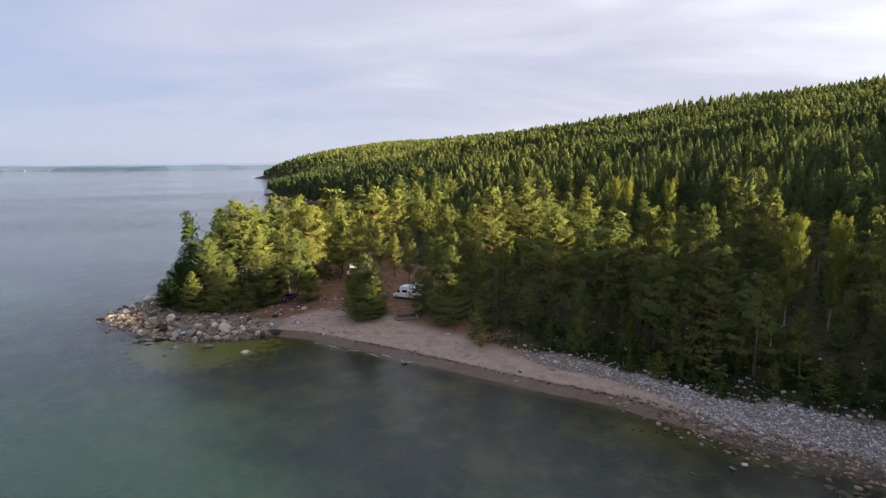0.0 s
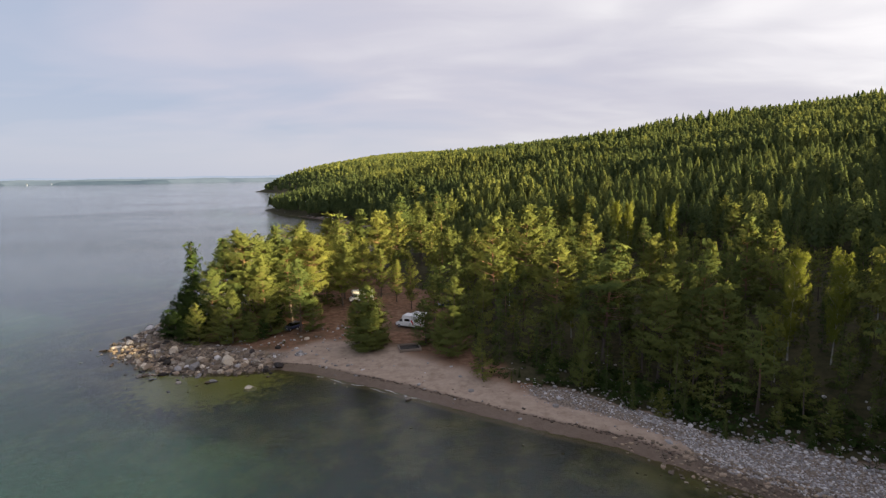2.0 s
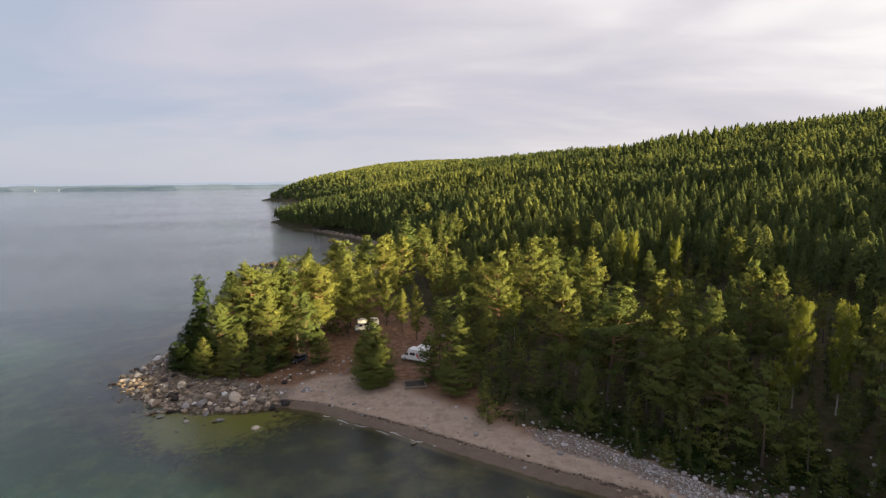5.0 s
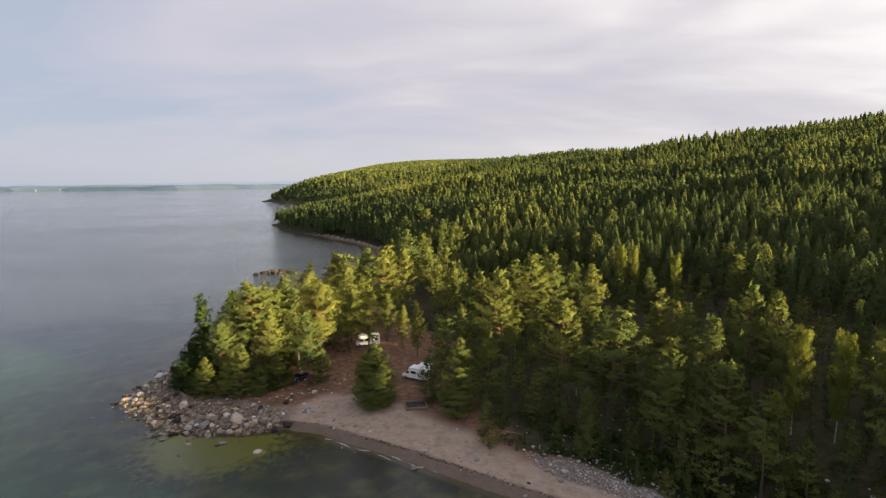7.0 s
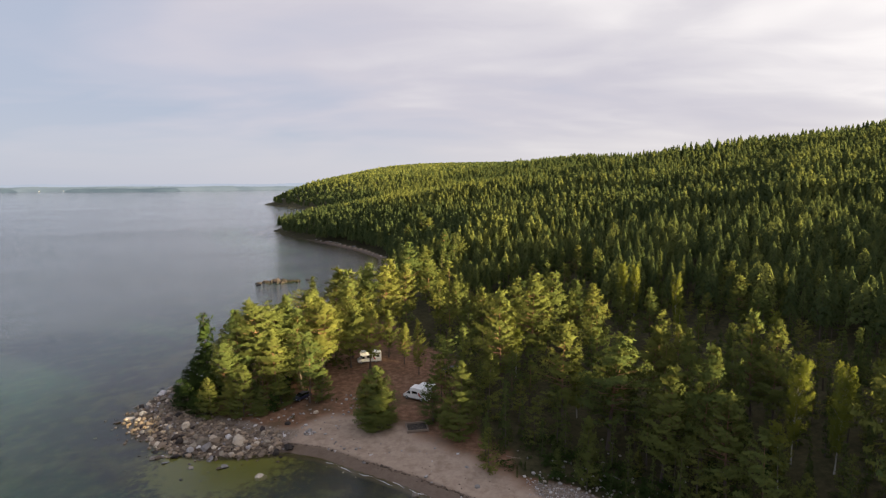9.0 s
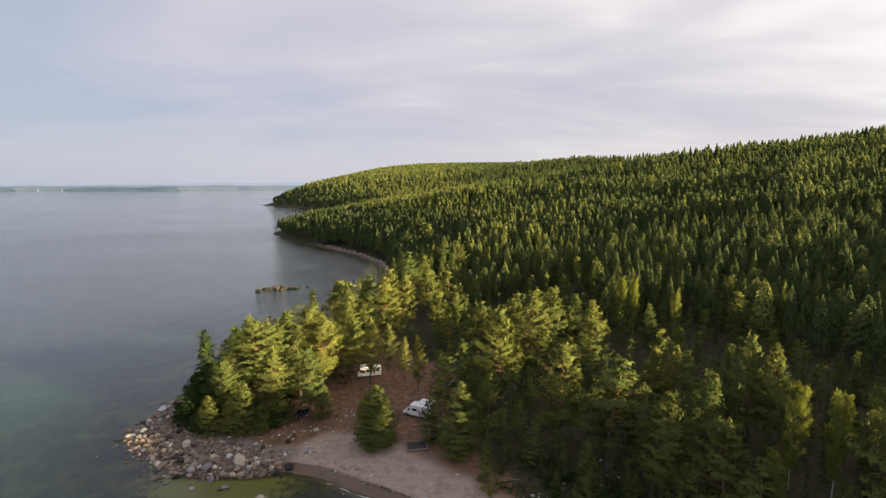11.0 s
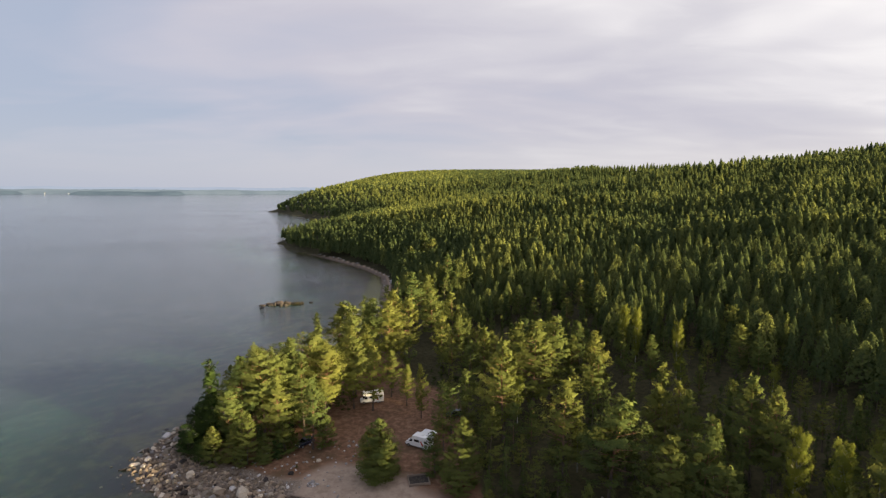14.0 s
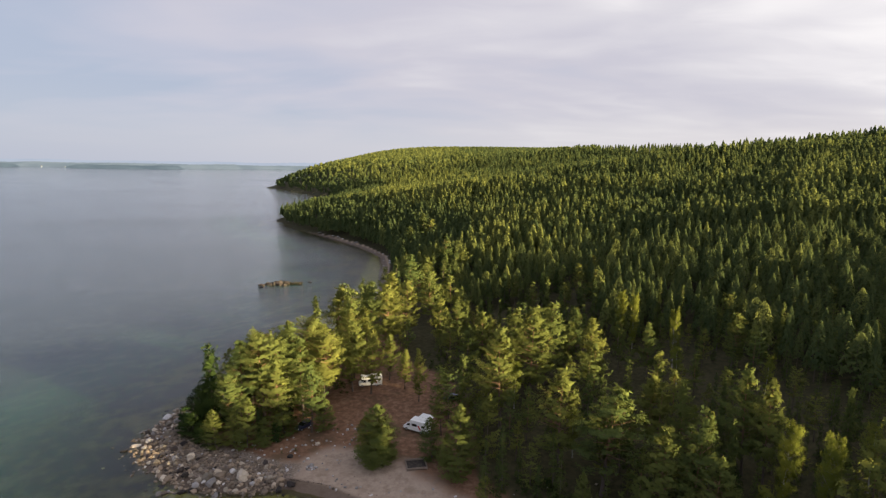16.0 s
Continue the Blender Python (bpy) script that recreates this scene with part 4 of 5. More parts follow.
def stones(name, label, spots, sizes, mat, seed, flat=0.6, lift=0.2):
    """Many small stones in one mesh."""
    r = np.random.default_rng(seed)
    base = []
    for k in range(8):
        m = stone_mesh("tmp", seed * 10 + k, mat, flat, 0.3, 0)
        co = np.zeros(len(m.vertices) * 3)
        m.vertices.foreach_get("co", co)
        tri = np.zeros(len(m.polygons) * 3, np.int32)
        m.polygons.foreach_get("vertices", tri)
        base.append((co.reshape(-1, 3), tri.reshape(-1, 3)))
        bpy.data.meshes.remove(m)
    z = ground_height(spots[:, 0], spots[:, 1])
    verts, faces, at = [], [], 0
    for i, (x, y) in enumerate(spots):
        co, tri = base[int(r.integers(0, 8))]
        a = r.uniform(0, 6.28)
        s = sizes[i]
        turn = np.array([[math.cos(a), math.sin(a), 0], [-math.sin(a), math.cos(a), 0], [0, 0, 1]])
        verts.append(co * s @ turn + np.array([x, y, z[i] + lift * s]))
        faces.append(tri + at)
        at += len(co)
    verts, faces = np.concatenate(verts), np.concatenate(faces)
    mesh = bpy.data.meshes.new(name)
    mesh.from_pydata(verts.tolist(), [], faces.tolist())
    mesh.materials.append(mat)
    return tagged(new(name, mesh), label, "stones", kind="stuff")


def loose(count, x0, x1, y0, y1, seed, keep):
    r = np.random.default_rng(seed)
    p = np.stack([r.uniform(x0, x1, count), r.uniform(y0, y1, count)], 1)
    d = shore_distance(p[:, 0], p[:, 1])
    return p[keep(p[:, 0], p[:, 1], d, r.uniform(0, 1, count))]


def build_stones():
    r = np.random.default_rng(5)
    # the cobble bank on the eastern shore: it starts high on the sand and reaches the water further on
    def bank(x, y, d, u):
        edge = 0.9 * waves(x, y, 0.5, 2.0) + 0.5 * waves(x, y, 1.7, 4.0)
        thick = np.interp(x, [11, 15, 22, 29], [0.12, 0.3, 0.6, 1.0])
        return (x > 11) & (y > bank_low(x) + edge - 1.4) & (y < bank_high(x) + edge) & (d > 2.2 + 0.8 * waves(x, y, 0.7, 5.0)) & (u < thick * np.clip((y - bank_low(x) - edge + 1.4) / 5.5, 0.04, 1) * np.where(waves(x, y, 0.8, 9.0) < -0.42, 0.3, 1))
    p = loose(85000, 10, 62, 20, 84, 51, bank)
    stones("cobbles", "bank of pale grey rounded cobbles on the shore", p, r.gamma(2.2, 0.027, len(p)) + 0.045, COBBLE, 3)
    p = loose(9000, 12, 66, 25, 95, 52, lambda x, y, d, u: (y > bank_high(x)) & (u < np.interp(x, [14, 30], [0.25, 1]) * np.exp((bank_high(x) - y) / 4.5)) & (d > 3))
    stones("cobbles", "loose pale stones among the trees at the wood's edge", p, r.gamma(4, 0.04, len(p)) + 0.07, COBBLE, 4, 0.6, 0.5)
    p = loose(15000, 22, 62, 12, 70, 53, lambda x, y, d, u: (d < 4.0) & (d > -4.5) & (u < np.exp(np.minimum(d - 0.6, 0) / 2.2) * np.interp(x, [24, 31], [0.1, 1.0])))
    stones("lake_stones", "wet brownish stones at the water's edge", p, r.gamma(3, 0.045, len(p)) + 0.05, RUBBLE, 5)
    p = loose(10000, -76, -28, 84, 132, 54, lambda x, y, d, u: point_of_rock(x, y, d) & (u < 0.8 * np.exp(np.minimum(d, 0) / 1.0)))
    stones("rubble", "grey rubble and small stones between the boulders", p, r.gamma(2.4, 0.09, len(p)) + 0.08, RUBBLE, 6)
    p = loose(60000, -34, 29, 58, 104, 55, lambda x, y, d, u: (d > 1.7) & (d < 8) & (u < np.where(np.abs(d - 2.6 - 0.35 * waves(x, y, 0.6, 1.0)) < 0.22 + 0.2 * waves(x, y, 0.25, 3.0), 0.95, 0.006)))
    stones("drift_line", "dark line of washed-up bark and pebbles on the sand", p, r.gamma(3, 0.03, len(p)) + 0.04, DRIFT, 7, 0.45)
    p = loose(260, -34, 30, 60, 106, 56, lambda x, y, d, u: (d > 0.8) & (d < 12) & (u < 0.8))
    stones("beach_pebbles", "few pale stones scattered over the sand", p, r.gamma(4, 0.045, len(p)) + 0.05, COBBLE, 8)
    p = loose(900, -80, 60, 30, 110, 57, lambda x, y, d, u: (d < -0.5) & (d > -9) & (u < np.exp(d / 5)))
    stones("lake_stones", "brown stones on the shallow lake bed", p, r.gamma(4, 0.045, len(p)) + 0.05, BOULDER, 9)
    p = loose(170, -46, -20, 95, 116, 59, lambda x, y, d, u: (d > 5) & (u < 0.7))
    stones("ground_stones", "half-buried pale stones on the brown ground", p, r.gamma(3, 0.07, len(p)) + 0.08, COBBLE, 11)
    # the far beach
    p = loose(1500, -200, -30, 290, 600, 58, lambda x, y, d, u: (d > 0) & (d < 6))
    stones("far_beach_stones", "pale stones on the far beach", p, r.gamma(5, 0.1, len(p)) + 0.2, COBBLE, 10)


def drift_material():
    m, n = material("drift_bark")
    one = n.add("ShaderNodeNewGeometry").outputs["Random Per Island"]
    finish(n, n.add("ShaderNodeBsdfPrincipled", Base_Color=n.mix(one, (0.035, 0.025, 0.018), (0.16, 0.11, 0.08)), Roughness=0.9).outputs[0])
    return m


DRIFT = drift_material()
build_stones()


FOAM = bpy.data.materials.new("lake_foam")


def foam_line(x0, x1, out, seed):
    """A thin broken line of white foam where a ripple runs up the sand."""
    FOAM.use_nodes = True
    n = Nodes(FOAM.node_tree)
    finish(n, n.add("ShaderNodeBsdfPrincipled", Base_Color=(0.72, 0.72, 0.70, 1), Roughness=0.7).outputs[0])
    r = np.random.default_rng(seed)
    line = np.array(SHORE)[18:23][::-1]   # the sandy bay, from west to east
    x = np.linspace(x0, x1, 120)
    y = np.interp(x, line[:, 0], line[:, 1]) - out + 0.25 * np.sin(x * 0.9 + seed) + 0.12 * np.sin(x * 2.7)
    half = 0.05 * np.clip(np.sin(x * 1.7 + seed) + 0.75 + r.normal(0, 0.25, len(x)), 0.0, 1.4) + 0.004
    verts = [(px, py + s * h, 0.012) for px, py, h in zip(x, y, half) for s in (-1, 1)]
    faces = [(2 * i, 2 * i + 2, 2 * i + 3, 2 * i + 1) for i in range(len(x) - 1)]
    mesh = bpy.data.meshes.new("foam")
    mesh.from_pydata(verts, [], faces)
    mesh.materials.append(FOAM)
    tagged(new("foam", mesh), "thin white line of foam along the wet sand", "foam", kind="stuff")


foam_line(-22.0, -9.0, 0.9, 1)
foam_line(-9.5, -2.0, 0.5, 4)


def islet():
    """A low reef of brown rocks with a little grass, out in the bay."""
    root = new("rocky_islet")
    root.location = (-84.2, 263.0, -0.3)
    r = random.Random(9)
    meshes = [stone_mesh("islet_rock", 60 + k, REEF, 0.55, 0.3) for k in range(4)]
    for k in range(34):
        t = r.uniform(-1, 1)
        x, y = t * 9.0 + r.uniform(-1, 1), t * 1.5 + r.uniform(-4.2, 4.2) * (1 - 0.6 * abs(t))
        s = r.uniform(0.7, 1.7) * (1 - 0.35 * abs(t)) * (1.25 if t < -0.2 else 0.9)
        ob = new("rock", meshes[k % 4])
        ob.parent = root
        ob.matrix_basis = pose(x, y, 0.25 + 0.15 * s, 0, 0, r.uniform(0, 360)) @ Matrix.Diagonal((s, s, s * 1.5, 1))
    # grass between the rocks
    g = np.random.default_rng(3)
    c = np.stack([g.uniform(-5, 8, 160), g.uniform(-2.0, 2.6, 160), g.uniform(0.5, 0.95, 160)], 1)
    grass = new("grass", soup("islet_grass", sprays(c, np.tile([0, 0, 1.0], (160, 1)), 4, 0.45, 0.25, 8), DRY_GRASS))
    grass.parent = root
    tagged(grass, kind="stuff")
    tagged(root, "low rocky islet of brown stones with some grass", "islet")
    for x, y, s in ((-94.7, 259.5, 1.0), (-93.3, 255.0, 0.8), (-72.7, 268.0, 0.8)):
        ob = new("reef_rock", meshes[0])
        ob.matrix_basis = pose(x, y, 0.1, 0, 0, x * 40) @ Matrix.Diagonal((s * 1.5, s, s, 1))
        tagged(ob, "dark rock in the water beside the islet", "rock", "rocks by the islet")


DRY_GRASS = foliage_material("dry_grass", (0.08, 0.075, 0.035), (0.12, 0.11, 0.05), (0.15, 0.14, 0.07))
islet()

# ---- the far side of the lake ----


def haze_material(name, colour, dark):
    """Distant land: the haze of much air is painted in as a glowing colour."""
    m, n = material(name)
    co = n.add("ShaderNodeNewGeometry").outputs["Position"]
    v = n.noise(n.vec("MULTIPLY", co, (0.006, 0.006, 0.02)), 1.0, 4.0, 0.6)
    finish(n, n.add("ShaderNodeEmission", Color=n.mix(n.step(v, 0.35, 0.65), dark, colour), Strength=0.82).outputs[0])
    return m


def far_land(label, a, b, high, seed, mat, deep=260.0):
    """A long low wooded shore from a to b."""
    n = 160
    t = np.linspace(0, 1, n)
    r = np.random.default_rng(seed)
    form = np.interp(t, np.linspace(0, 1, 12), r.uniform(0.78, 1.0, 12)) + r.normal(0, 0.03, n)
    h = high * form * np.clip(np.minimum(t, 1 - t) * 30, 0.02, 1) ** 0.5
    base = np.array(a)[None] * (1 - t)[:, None] + np.array(b)[None] * t[:, None]
    way = np.array([b[0] - a[0], b[1] - a[1]], float)
    back = np.array([-way[1], way[0]]) / np.linalg.norm(way)
    rows = [(0.0, -2.0 + 0 * h), (0.03, 0.45 * h), (0.3, 0.8 * h), (0.6, h), (1.0, -2.0 + 0 * h)]
    verts = [(*(base[i] + back * deep * f), z[i]) for f, z in rows for i in range(n)]
    faces = [(k * n + i, k * n + i + 1, (k + 1) * n + i + 1, (k + 1) * n + i) for k in range(len(rows) - 1) for i in range(n - 1)]
    mesh = bpy.data.meshes.new("backdrop")
    mesh.from_pydata(verts, [], faces)
    mesh.materials.append(mat)
    tagged(new("backdrop", mesh), label, "far shore", kind="structure")


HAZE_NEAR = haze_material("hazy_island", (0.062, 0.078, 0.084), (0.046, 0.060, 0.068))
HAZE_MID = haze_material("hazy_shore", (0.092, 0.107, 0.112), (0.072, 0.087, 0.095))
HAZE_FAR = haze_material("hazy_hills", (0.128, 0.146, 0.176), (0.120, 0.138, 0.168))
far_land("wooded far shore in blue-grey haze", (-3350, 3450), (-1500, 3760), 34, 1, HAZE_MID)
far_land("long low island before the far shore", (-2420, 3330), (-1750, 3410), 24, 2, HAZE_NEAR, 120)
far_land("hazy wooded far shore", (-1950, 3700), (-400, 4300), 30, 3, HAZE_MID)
far_land("distant hills over the lake, blue with painted haze", (-4300, 4500), (-200, 4700), 50, 4, HAZE_FAR)
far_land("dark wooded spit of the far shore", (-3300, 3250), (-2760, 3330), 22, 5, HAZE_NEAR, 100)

# ---- vehicles and small things ----


def plain(name, colour, rough=0.5, metal=0.0, coat=0.0, dirt=0.15):
    m, n = material(name)
    co = n.add("ShaderNodeTexCoord").outputs["Object"]
    v = n.noise(co, 3.0, 5.0, 0.6)
    col = n.mix(n.math("MULTIPLY", n.step(v, 0.45, 0.75), dirt), colour, (0.16, 0.13, 0.10))
    finish(n, n.add("ShaderNodeBsdfPrincipled", Base_Color=col, Roughness=n.math("MULTIPLY_ADD", v, 0.15, rough), Metallic=metal, Coat_Weight=coat).outputs[0])
    return m


WHITE_PAINT = plain("white_vehicle_paint", (0.80, 0.80, 0.79), 0.3, 0, 0.4)
BLUE_PAINT = plain("dark_blue_car_paint", (0.015, 0.022, 0.06), 0.25, 0.2, 0.8)
DARK_GLASS = plain("tinted_vehicle_glass", (0.012, 0.014, 0.016), 0.06, 0, 0.5, 0.02)
RUBBER = plain("tyre_rubber", (0.02, 0.02, 0.02), 0.8)
STEEL = plain("wheel_steel", (0.45, 0.45, 0.46), 0.35, 0.8)
GREY_PLASTIC = plain("grey_plastic", (0.10, 0.10, 0.105), 0.6)
RED_FILM = plain("red_decal_film", (0.45, 0.03, 0.03), 0.4, 0, 0, 0.05)
LAMP_GLASS = plain("lamp_lens", (0.75, 0.76, 0.78), 0.1, 0, 0.3, 0.02)
TAIL_RED = plain("tail_lamp_red", (0.4, 0.01, 0.01), 0.15, 0, 0.3, 0.02)
AWNING = plain("awning_canvas", (0.74, 0.74, 0.73), 0.8)
GREY_WOOD = plain("weathered_timber", (0.19, 0.15, 0.12), 0.85, 0, 0, 0.5)
FRAME_INSIDE = plain("dark_frame_inside", (0.03, 0.025, 0.021), 0.95, 0, 0, 0.5)


def part(name, bm, mat, parent, label=""):
    """Links a bmesh as one mesh object under its thing."""
    mesh = bpy.data.meshes.new(name)
    bmesh.ops.recalc_face_normals(bm, faces=bm.faces)
    bm.to_mesh(mesh)
    bm.free()
    mesh.materials.append(mat)
    ob = new(name, mesh)
    ob.parent = parent
    return tagged(ob, label) if label else ob


def box(x0, x1, y0, y1, z0, z1, bevel=0.02):
    bm = bmesh.new()
    bmesh.ops.create_cube(bm, size=1.0, matrix=Matrix.Translation(((x0 + x1) / 2, (y0 + y1) / 2, (z0 + z1) / 2)) @ Matrix.Diagonal((x1 - x0, y1 - y0, z1 - z0, 1)))
    if bevel:
        bmesh.ops.bevel(bm, geom=list(bm.edges), offset=bevel, segments=2, affect="EDGES", profile=0.6)
    return bm


def slab(outline, y0, y1, bevel=0.05, lean=0.0):
    """A side outline (x, z) drawn out from y0 to y1, edges rounded. lean: how far the top draws in on both sides."""
    bm = bmesh.new()
    z0, z1 = min(p[1] for p in outline), max(p[1] for p in outline)
    rows = []
    for y, sign in ((y0, 1), (y1, -1)):
        rows.append([bm.verts.new((x, y + sign * lean * (z - z0) / (z1 - z0), z)) for x, z in outline])
    n = len(outline)
    bm.faces.new(rows[0])
    bm.faces.new(rows[1][::-1])
    for i in range(n):
        j = (i + 1) % n
        bm.faces.new((rows[0][j], rows[0][i], rows[1][i], rows[1][j]))
    bmesh.ops.recalc_face_normals(bm, faces=bm.faces)
    if bevel:
        bmesh.ops.bevel(bm, geom=list(bm.edges), offset=bevel, segments=3, affect="EDGES", profile=0.6)
    return bm


def disc(x, y, z, radius, thick, segments=20):
    bm = bmesh.new()
    bmesh.ops.create_cone(bm, cap_ends=True, segments=segments, radius1=radius, radius2=radius, depth=thick, matrix=Matrix.Translation((x, y, z)) @ Matrix.Rotation(math.pi / 2, 4, "X"))
    bmesh.ops.bevel(bm, geom=[e for e in bm.edges if len(e.link_faces) == 2 and any(len(f.verts) > 4 for f in e.link_faces)], offset=thick * 0.18, segments=2, affect="EDGES")
    return bm


def wheel(x, side, parent, radius=0.35, track=0.98):
    y = side * track
    tyre = part("wheel", disc(x, y, radius, radius, 0.24), RUBBER, parent, "black tyre")
    part("rim", disc(x, y + side * 0.10, radius, radius * 0.62, 0.07), STEEL, tyre, "steel wheel rim")


def rod(a, b, radius, segments=8):
    a, b = Vector(a), Vector(b)
    bm = bmesh.new()
    m = Matrix.Translation((a + b) / 2) @ (b - a).to_track_quat("Z", "Y").to_matrix().to_4x4()
    bmesh.ops.create_cone(bm, cap_ends=True, segments=segments, radius1=radius, radius2=radius, depth=(b - a).length, matrix=m)
    return bm


def motorhome(x, y, turn, alcove, label, awning):
    """A white coachbuilt motorhome; x forward, 2.3 m wide."""
    z = float(ground_height(np.array([x]), np.array([y]))[0])
    van = new("motorhome")
    van.matrix_basis = pose(x, y, z + 0.02, 0, 0, turn)
    W = 1.13
    front = [(1.15, 2.20), (1.0, 2.82)] if not alcove else [(1.5, 2.10), (2.15, 2.2), (2.30, 2.55), (2.0, 2.95)]
    part("body", slab([(-3.3, 0.42), (1.05, 0.42), (1.05, 2.05)] + front + [(-3.0, 2.86 if not alcove else 2.98), (-3.3, 2.70)], -W, W, 0.07), WHITE_PAINT, van)
    part("cab", slab([(0.9, 0.40), (2.75, 0.38), (2.92, 0.62), (2.86, 0.98), (2.12, 1.28), (1.42, 2.02), (0.9, 2.08)], -0.98, 0.98, 0.07, 0.08), WHITE_PAINT, van, "white cab")
    part("windscreen", slab([(2.16, 1.33), (2.20, 1.31), (1.52, 2.00), (1.46, 2.01)], -0.80, 0.80, 0.01, 0.06), DARK_GLASS, van, "dark windscreen")
    part("bumper", box(2.72, 2.98, -0.97, 0.97, 0.32, 0.60, 0.05), GREY_PLASTIC, van, "grey front bumper")
    part("skirt", box(-3.2, 0.9, -W - 0.004, W + 0.004, 0.34, 0.50, 0.02), GREY_PLASTIC, van, "grey side skirt")
    for s in (-1, 1):
        y0, y1 = sorted((s * 0.93, s * 0.965))
        part("cab_window", slab([(1.12, 1.30), (2.0, 1.30), (1.50, 1.90), (1.12, 1.92)], y0, y1, 0.01), DARK_GLASS, van, "dark cab side window")
        y0, y1 = sorted((s * (W - 0.02), s * (W + 0.018)))
        part("side_window", box(-0.75, 0.55, y0, y1, 1.52, 2.06, 0.012), DARK_GLASS, van, "dark hinged side window")
        part("side_window", box(-2.75, -1.95, y0, y1, 1.60, 2.06, 0.012), DARK_GLASS, van, "dark hinged side window")
        y0, y1 = sorted((s * (W - 0.02), s * (W + 0.008)))
        part("decal", slab([(-1.9, 0.95), (-1.45, 0.95), (-0.95, 1.75), (-1.25, 1.95), (-1.55, 1.45)], y0, y1, 0), RED_FILM, van, "red swoosh decal")
        part("headlight", box(2.74, 2.92, s * 0.78 - 0.14, s * 0.78 + 0.14, 0.72, 0.90, 0.03), LAMP_GLASS, van, "clear headlight")
        part("tail_light", box(-3.33, -3.27, s * 0.95 - 0.09, s * 0.95 + 0.09, 0.75, 1.2, 0.02), TAIL_RED, van, "red tail light")
        y0, y1 = sorted((s * 0.98, s * 1.24))
        part("mirror", box(1.72, 1.84, y0, y1, 1.36, 1.66, 0.03), GREY_PLASTIC, van, "dark wing mirror")
        wheel(2.02, s, van)
        wheel(-1.75, s, van)
    part("door", box(-1.75, -1.05, -W - 0.016, -W + 0.02, 0.55, 2.15, 0.012), WHITE_PAINT, van, "white entrance door")
    part("rear_window", box(-3.33, -3.28, -0.5, 0.5, 1.55, 2.1, 0.012), DARK_GLASS, van, "dark rear window")
    for vx in ((-0.4, -2.2) if alcove else (-1.2,)):
        part("roof_vent", box(vx - 0.25, vx + 0.25, -0.25, 0.25, 2.84, 2.98 if not alcove else 3.06, 0.03), AWNING, van, "milky roof vent")
    if awning:
        part("awning_case", box(-3.0, 0.2, -W - 0.13, -W, 2.62, 2.76, 0.03), GREY_PLASTIC, van, "grey awning case")
        canopy = part("awning", slab([(-3.0, 2.66), (0.2, 2.66), (0.2, 2.69), (-3.0, 2.69)], -W - 2.3, -W - 0.1, 0.005), AWNING, van, "white extended awning")
        for ax in (-2.95, 0.15):
            part("pole", rod((ax, -W - 2.2, 0.0), (ax, -W - 2.2, 2.66), 0.02), STEEL, canopy, "metal awning pole")
    return tagged(van, label, "motorhome", "motorhomes in the clearing")


motorhome(-7.35, 113.4, 153.4, False, "white motorhome with dark windows and an open awning in the clearing", True)
motorhome(-21.6, 137.1, 194.0, True, "white motorhome with a sleeping berth over the cab among pines", False)


def car(x, y, turn, label):
    z = float(ground_height(np.array([x]), np.array([y]))[0])
    root = new("car")
    root.matrix_basis = pose(x, y, z + 0.02, 0, 0, turn)
    part("body", slab([(-2.1, 0.35), (-2.15, 0.80), (-2.0, 0.98), (1.0, 0.98), (1.95, 0.78), (2.12, 0.55), (2.05, 0.30)], -0.88, 0.88, 0.09, 0.05), BLUE_PAINT, root)
    part("cabin", slab([(-2.0, 0.95), (-1.75, 1.40), (-0.3, 1.47), (0.25, 1.42), (1.05, 0.95)], -0.82, 0.82, 0.06, 0.17), DARK_GLASS, root, "dark glass cabin")
    part("roof", slab([(-1.78, 1.40), (-1.7, 1.47), (-0.3, 1.53), (0.22, 1.47), (0.3, 1.42)], -0.66, 0.66, 0.02, 0.03), BLUE_PAINT, root, "dark blue roof")
    for s in (-1, 1):
        part("headlight", box(1.92, 2.08, s * 0.66 - 0.15, s * 0.66 + 0.15, 0.60, 0.74, 0.03), LAMP_GLASS, root, "clear headlight")
        part("tail_light", box(-2.17, -2.08, s * 0.70 - 0.12, s * 0.70 + 0.12, 0.72, 0.9, 0.02), TAIL_RED, root, "red tail light")
        wheel(1.3, s, root, 0.31, 0.80)
        wheel(-1.3, s, root, 0.31, 0.80)
    part("bumper", box(1.98, 2.16, -0.82, 0.82, 0.30, 0.50, 0.04), GREY_PLASTIC, root, "grey front bumper")
    return tagged(root, label, "car", "cars under the trees")


car(-33.2, 114.2, 235.0, "dark blue car parked in the shade under pines")
car(0.6, 128.0, 200.0, "dark blue car half hidden behind young trees")


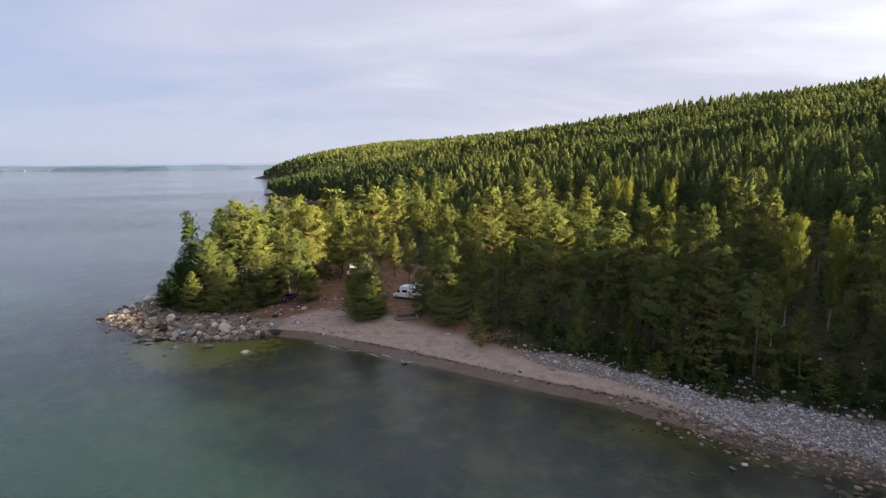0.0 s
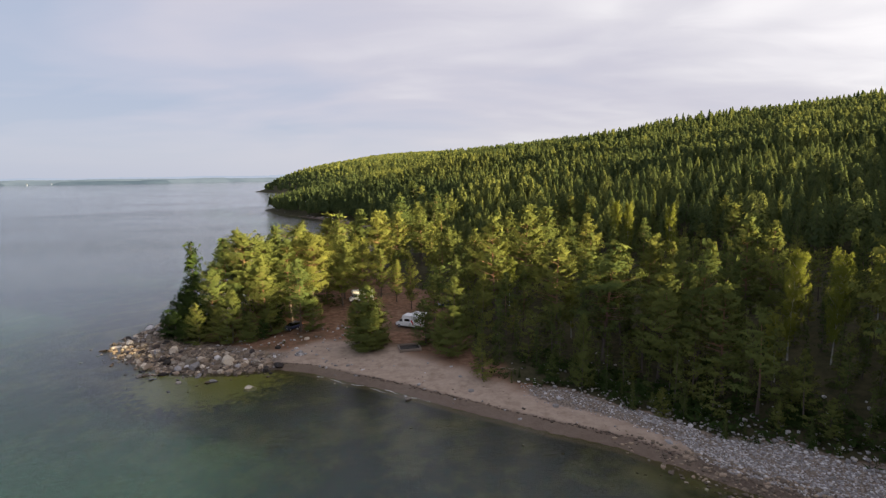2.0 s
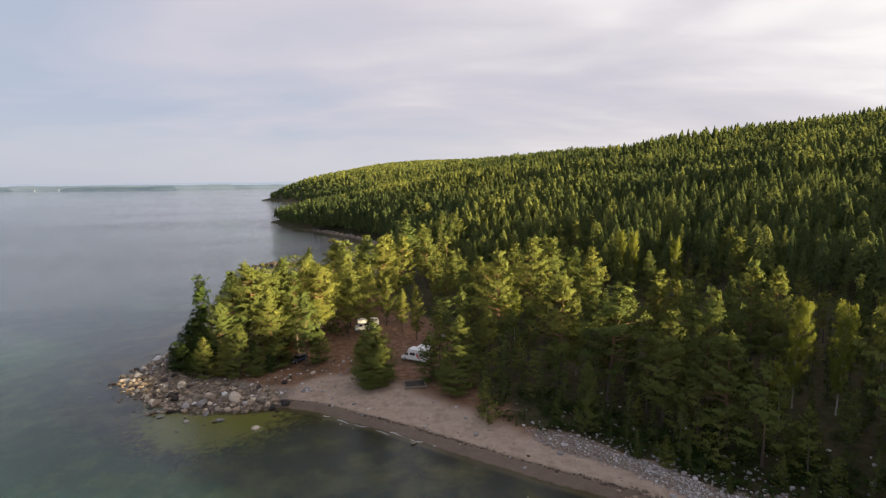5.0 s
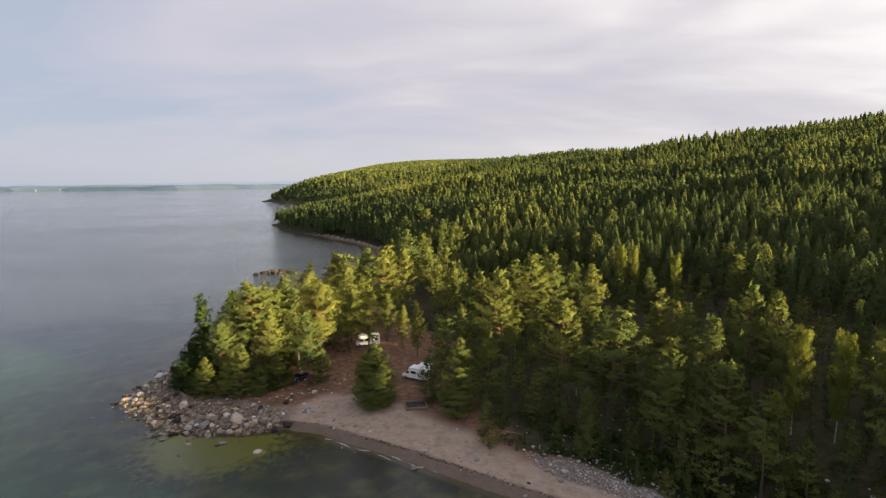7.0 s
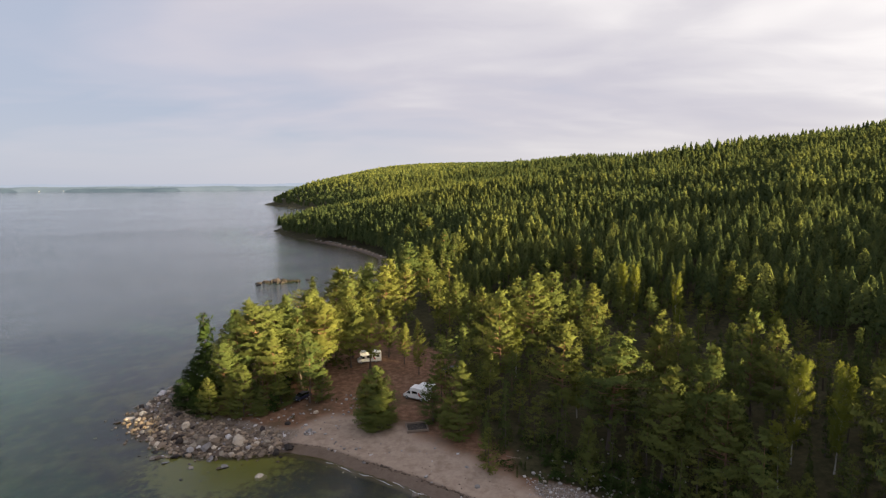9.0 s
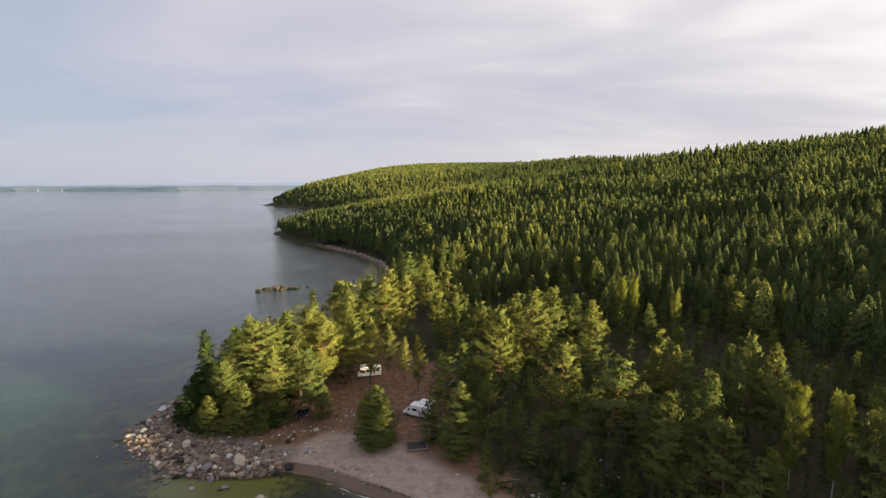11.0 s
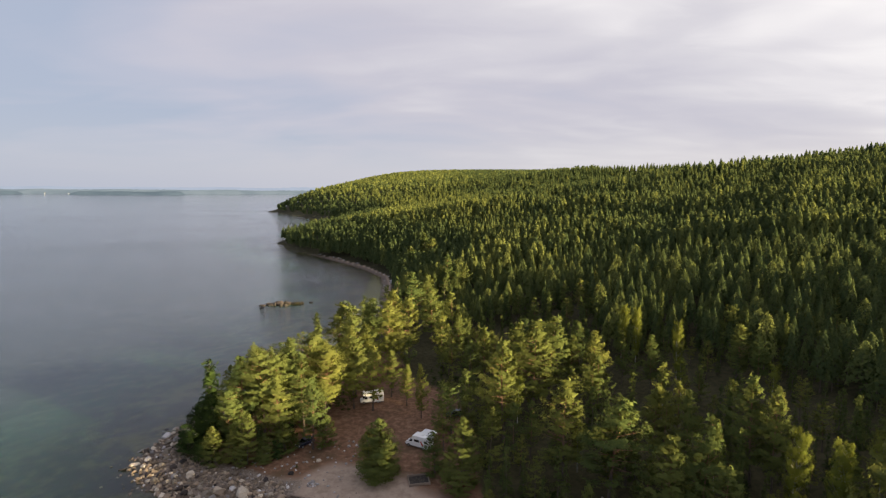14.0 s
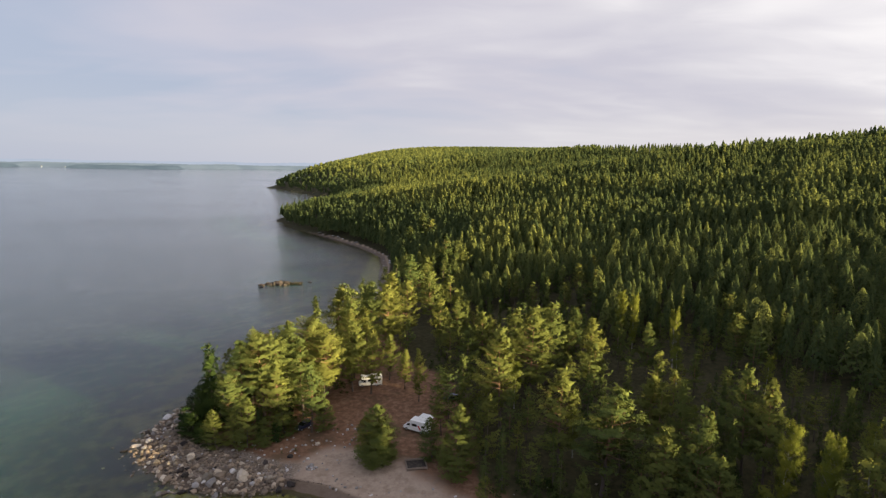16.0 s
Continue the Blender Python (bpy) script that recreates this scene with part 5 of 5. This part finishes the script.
def fire_place():
    """A low frame of weathered timber with a dark bed inside."""
    x, y = -6.5, 100.1
    z = float(ground_height(np.array([x]), np.array([y]))[0])
    root = new("timber_frame")
    root.matrix_basis = pose(x, y, z - 0.05, 0, 0, 12.0)
    for a, b in (((-2.0, -1.7), (2.0, -1.7)), ((-2.0, 1.7), (2.0, 1.7)), ((-2.0, -1.7), (-2.0, 1.7)), ((2.0, -1.7), (2.0, 1.7))):
        along = a[1] == b[1]
        for h in (0.06, 0.27):
            bm = box(a[0] - (0.12 if along else 0.10), b[0] + (0.12 if along else 0.10), a[1] - (0.10 if along else -0.1), b[1] + (0.10 if along else -0.1), h, h + 0.20, 0.02)
            part("beam", bm, GREY_WOOD, root)
    for px in (-2.0, 2.0):
        for py in (-1.7, 1.7):
            part("post", box(px - 0.11, px + 0.11, py - 0.11, py + 0.11, -0.1, 0.52, 0.02), GREY_WOOD, root)
    part("ash_bed", box(-1.88, 1.88, -1.58, 1.58, -0.05, 0.16, 0.03), FRAME_INSIDE, root, "dark bed inside the frame")
    tagged(root, "low weathered timber frame with a dark inside", "fire pit")


fire_place()


def log(name, a, b, radius, label, mat):
    """A bleached trunk with tapered, slightly bent form and two branch stubs."""
    root = new(name)
    n, sides = 8, 8
    A, B = Vector(a), Vector(b)
    axis = (B - A).normalized()
    side = axis.cross(Vector((0, 0, 1))).normalized()
    bm = bmesh.new()
    rings = []
    for i in range(n + 1):
        t = i / n
        c = A.lerp(B, t) + side * 0.12 * math.sin(t * 4)
        rr = radius * (1.1 - 0.6 * t)
        rings.append([bm.verts.new(c + (side * math.cos(k * 2 * math.pi / sides) + Vector((0, 0, 1)) * math.sin(k * 2 * math.pi / sides)) * rr) for k in range(sides)])
    for lo, hi in zip(rings, rings[1:]):
        for k in range(sides):
            bm.faces.new((lo[k], lo[(k + 1) % sides], hi[(k + 1) % sides], hi[k]))
    bm.faces.new(rings[0][::-1])
    bm.faces.new(rings[-1])
    part("trunk", bm, mat, root)
    for t in (0.45, 0.7):
        c = A.lerp(B, t)
        part("branch_stub", rod(c, c + side * (0.35 if t < 0.5 else -0.3) + Vector((0, 0, 0.2)), radius * 0.3, 6), mat, root)
    tagged(root, label, "driftwood", "driftwood")


log("driftwood_log", (10.0, 89.6, 0.9), (13.2, 88.4, 0.95), 0.13, "grey fallen log at the edge of the wood", GREY_WOOD)


def stone_ring(x, y):
    """Pale stones laid in a ring on the sand."""
    z = float(ground_height(np.array([x]), np.array([y]))[0])
    root = new("stone_ring")
    root.location = (x, y, z)
    meshes = [stone_mesh("ring_stone", 90 + k, COBBLE, 0.7, 0.25) for k in range(3)]
    for k in range(11):
        a = k / 11 * 6.283
        ob = new("stone", meshes[k % 3])
        ob.parent = root
        ob.matrix_basis = pose(0.85 * math.cos(a), 0.7 * math.sin(a), 0.1, 0, 0, k * 50) @ Matrix.Diagonal((0.22, 0.22, 0.22, 1))
    tagged(root, "ring of pale stones on the sand", "fire ring")


stone_ring(-27.6, 98.9)


# wall colour made blue and dark to cancel the warm sunlight on it
HOUSE_TONE = plain("blue_grey_against_sun", (0.12, 0.15, 0.21), 0.7)


def far_house(x, y, label):
    z = 3.0
    house = new("house")
    house.matrix_basis = pose(x, y, z, 0, 0, 20)
    part("wall", box(-3.5, 3.5, -2.4, 2.4, -3, 2.6, 0), HOUSE_TONE, house)
    part("roof", slab([(-2.7, 2.6), (2.7, 2.6), (0, 4.2)], -3.8, 3.8, 0), GREY_PLASTIC, house, "grey gabled roof").rotation_euler = (0, 0, math.pi / 2)
    tagged(house, label, "house", "houses on the far shore")


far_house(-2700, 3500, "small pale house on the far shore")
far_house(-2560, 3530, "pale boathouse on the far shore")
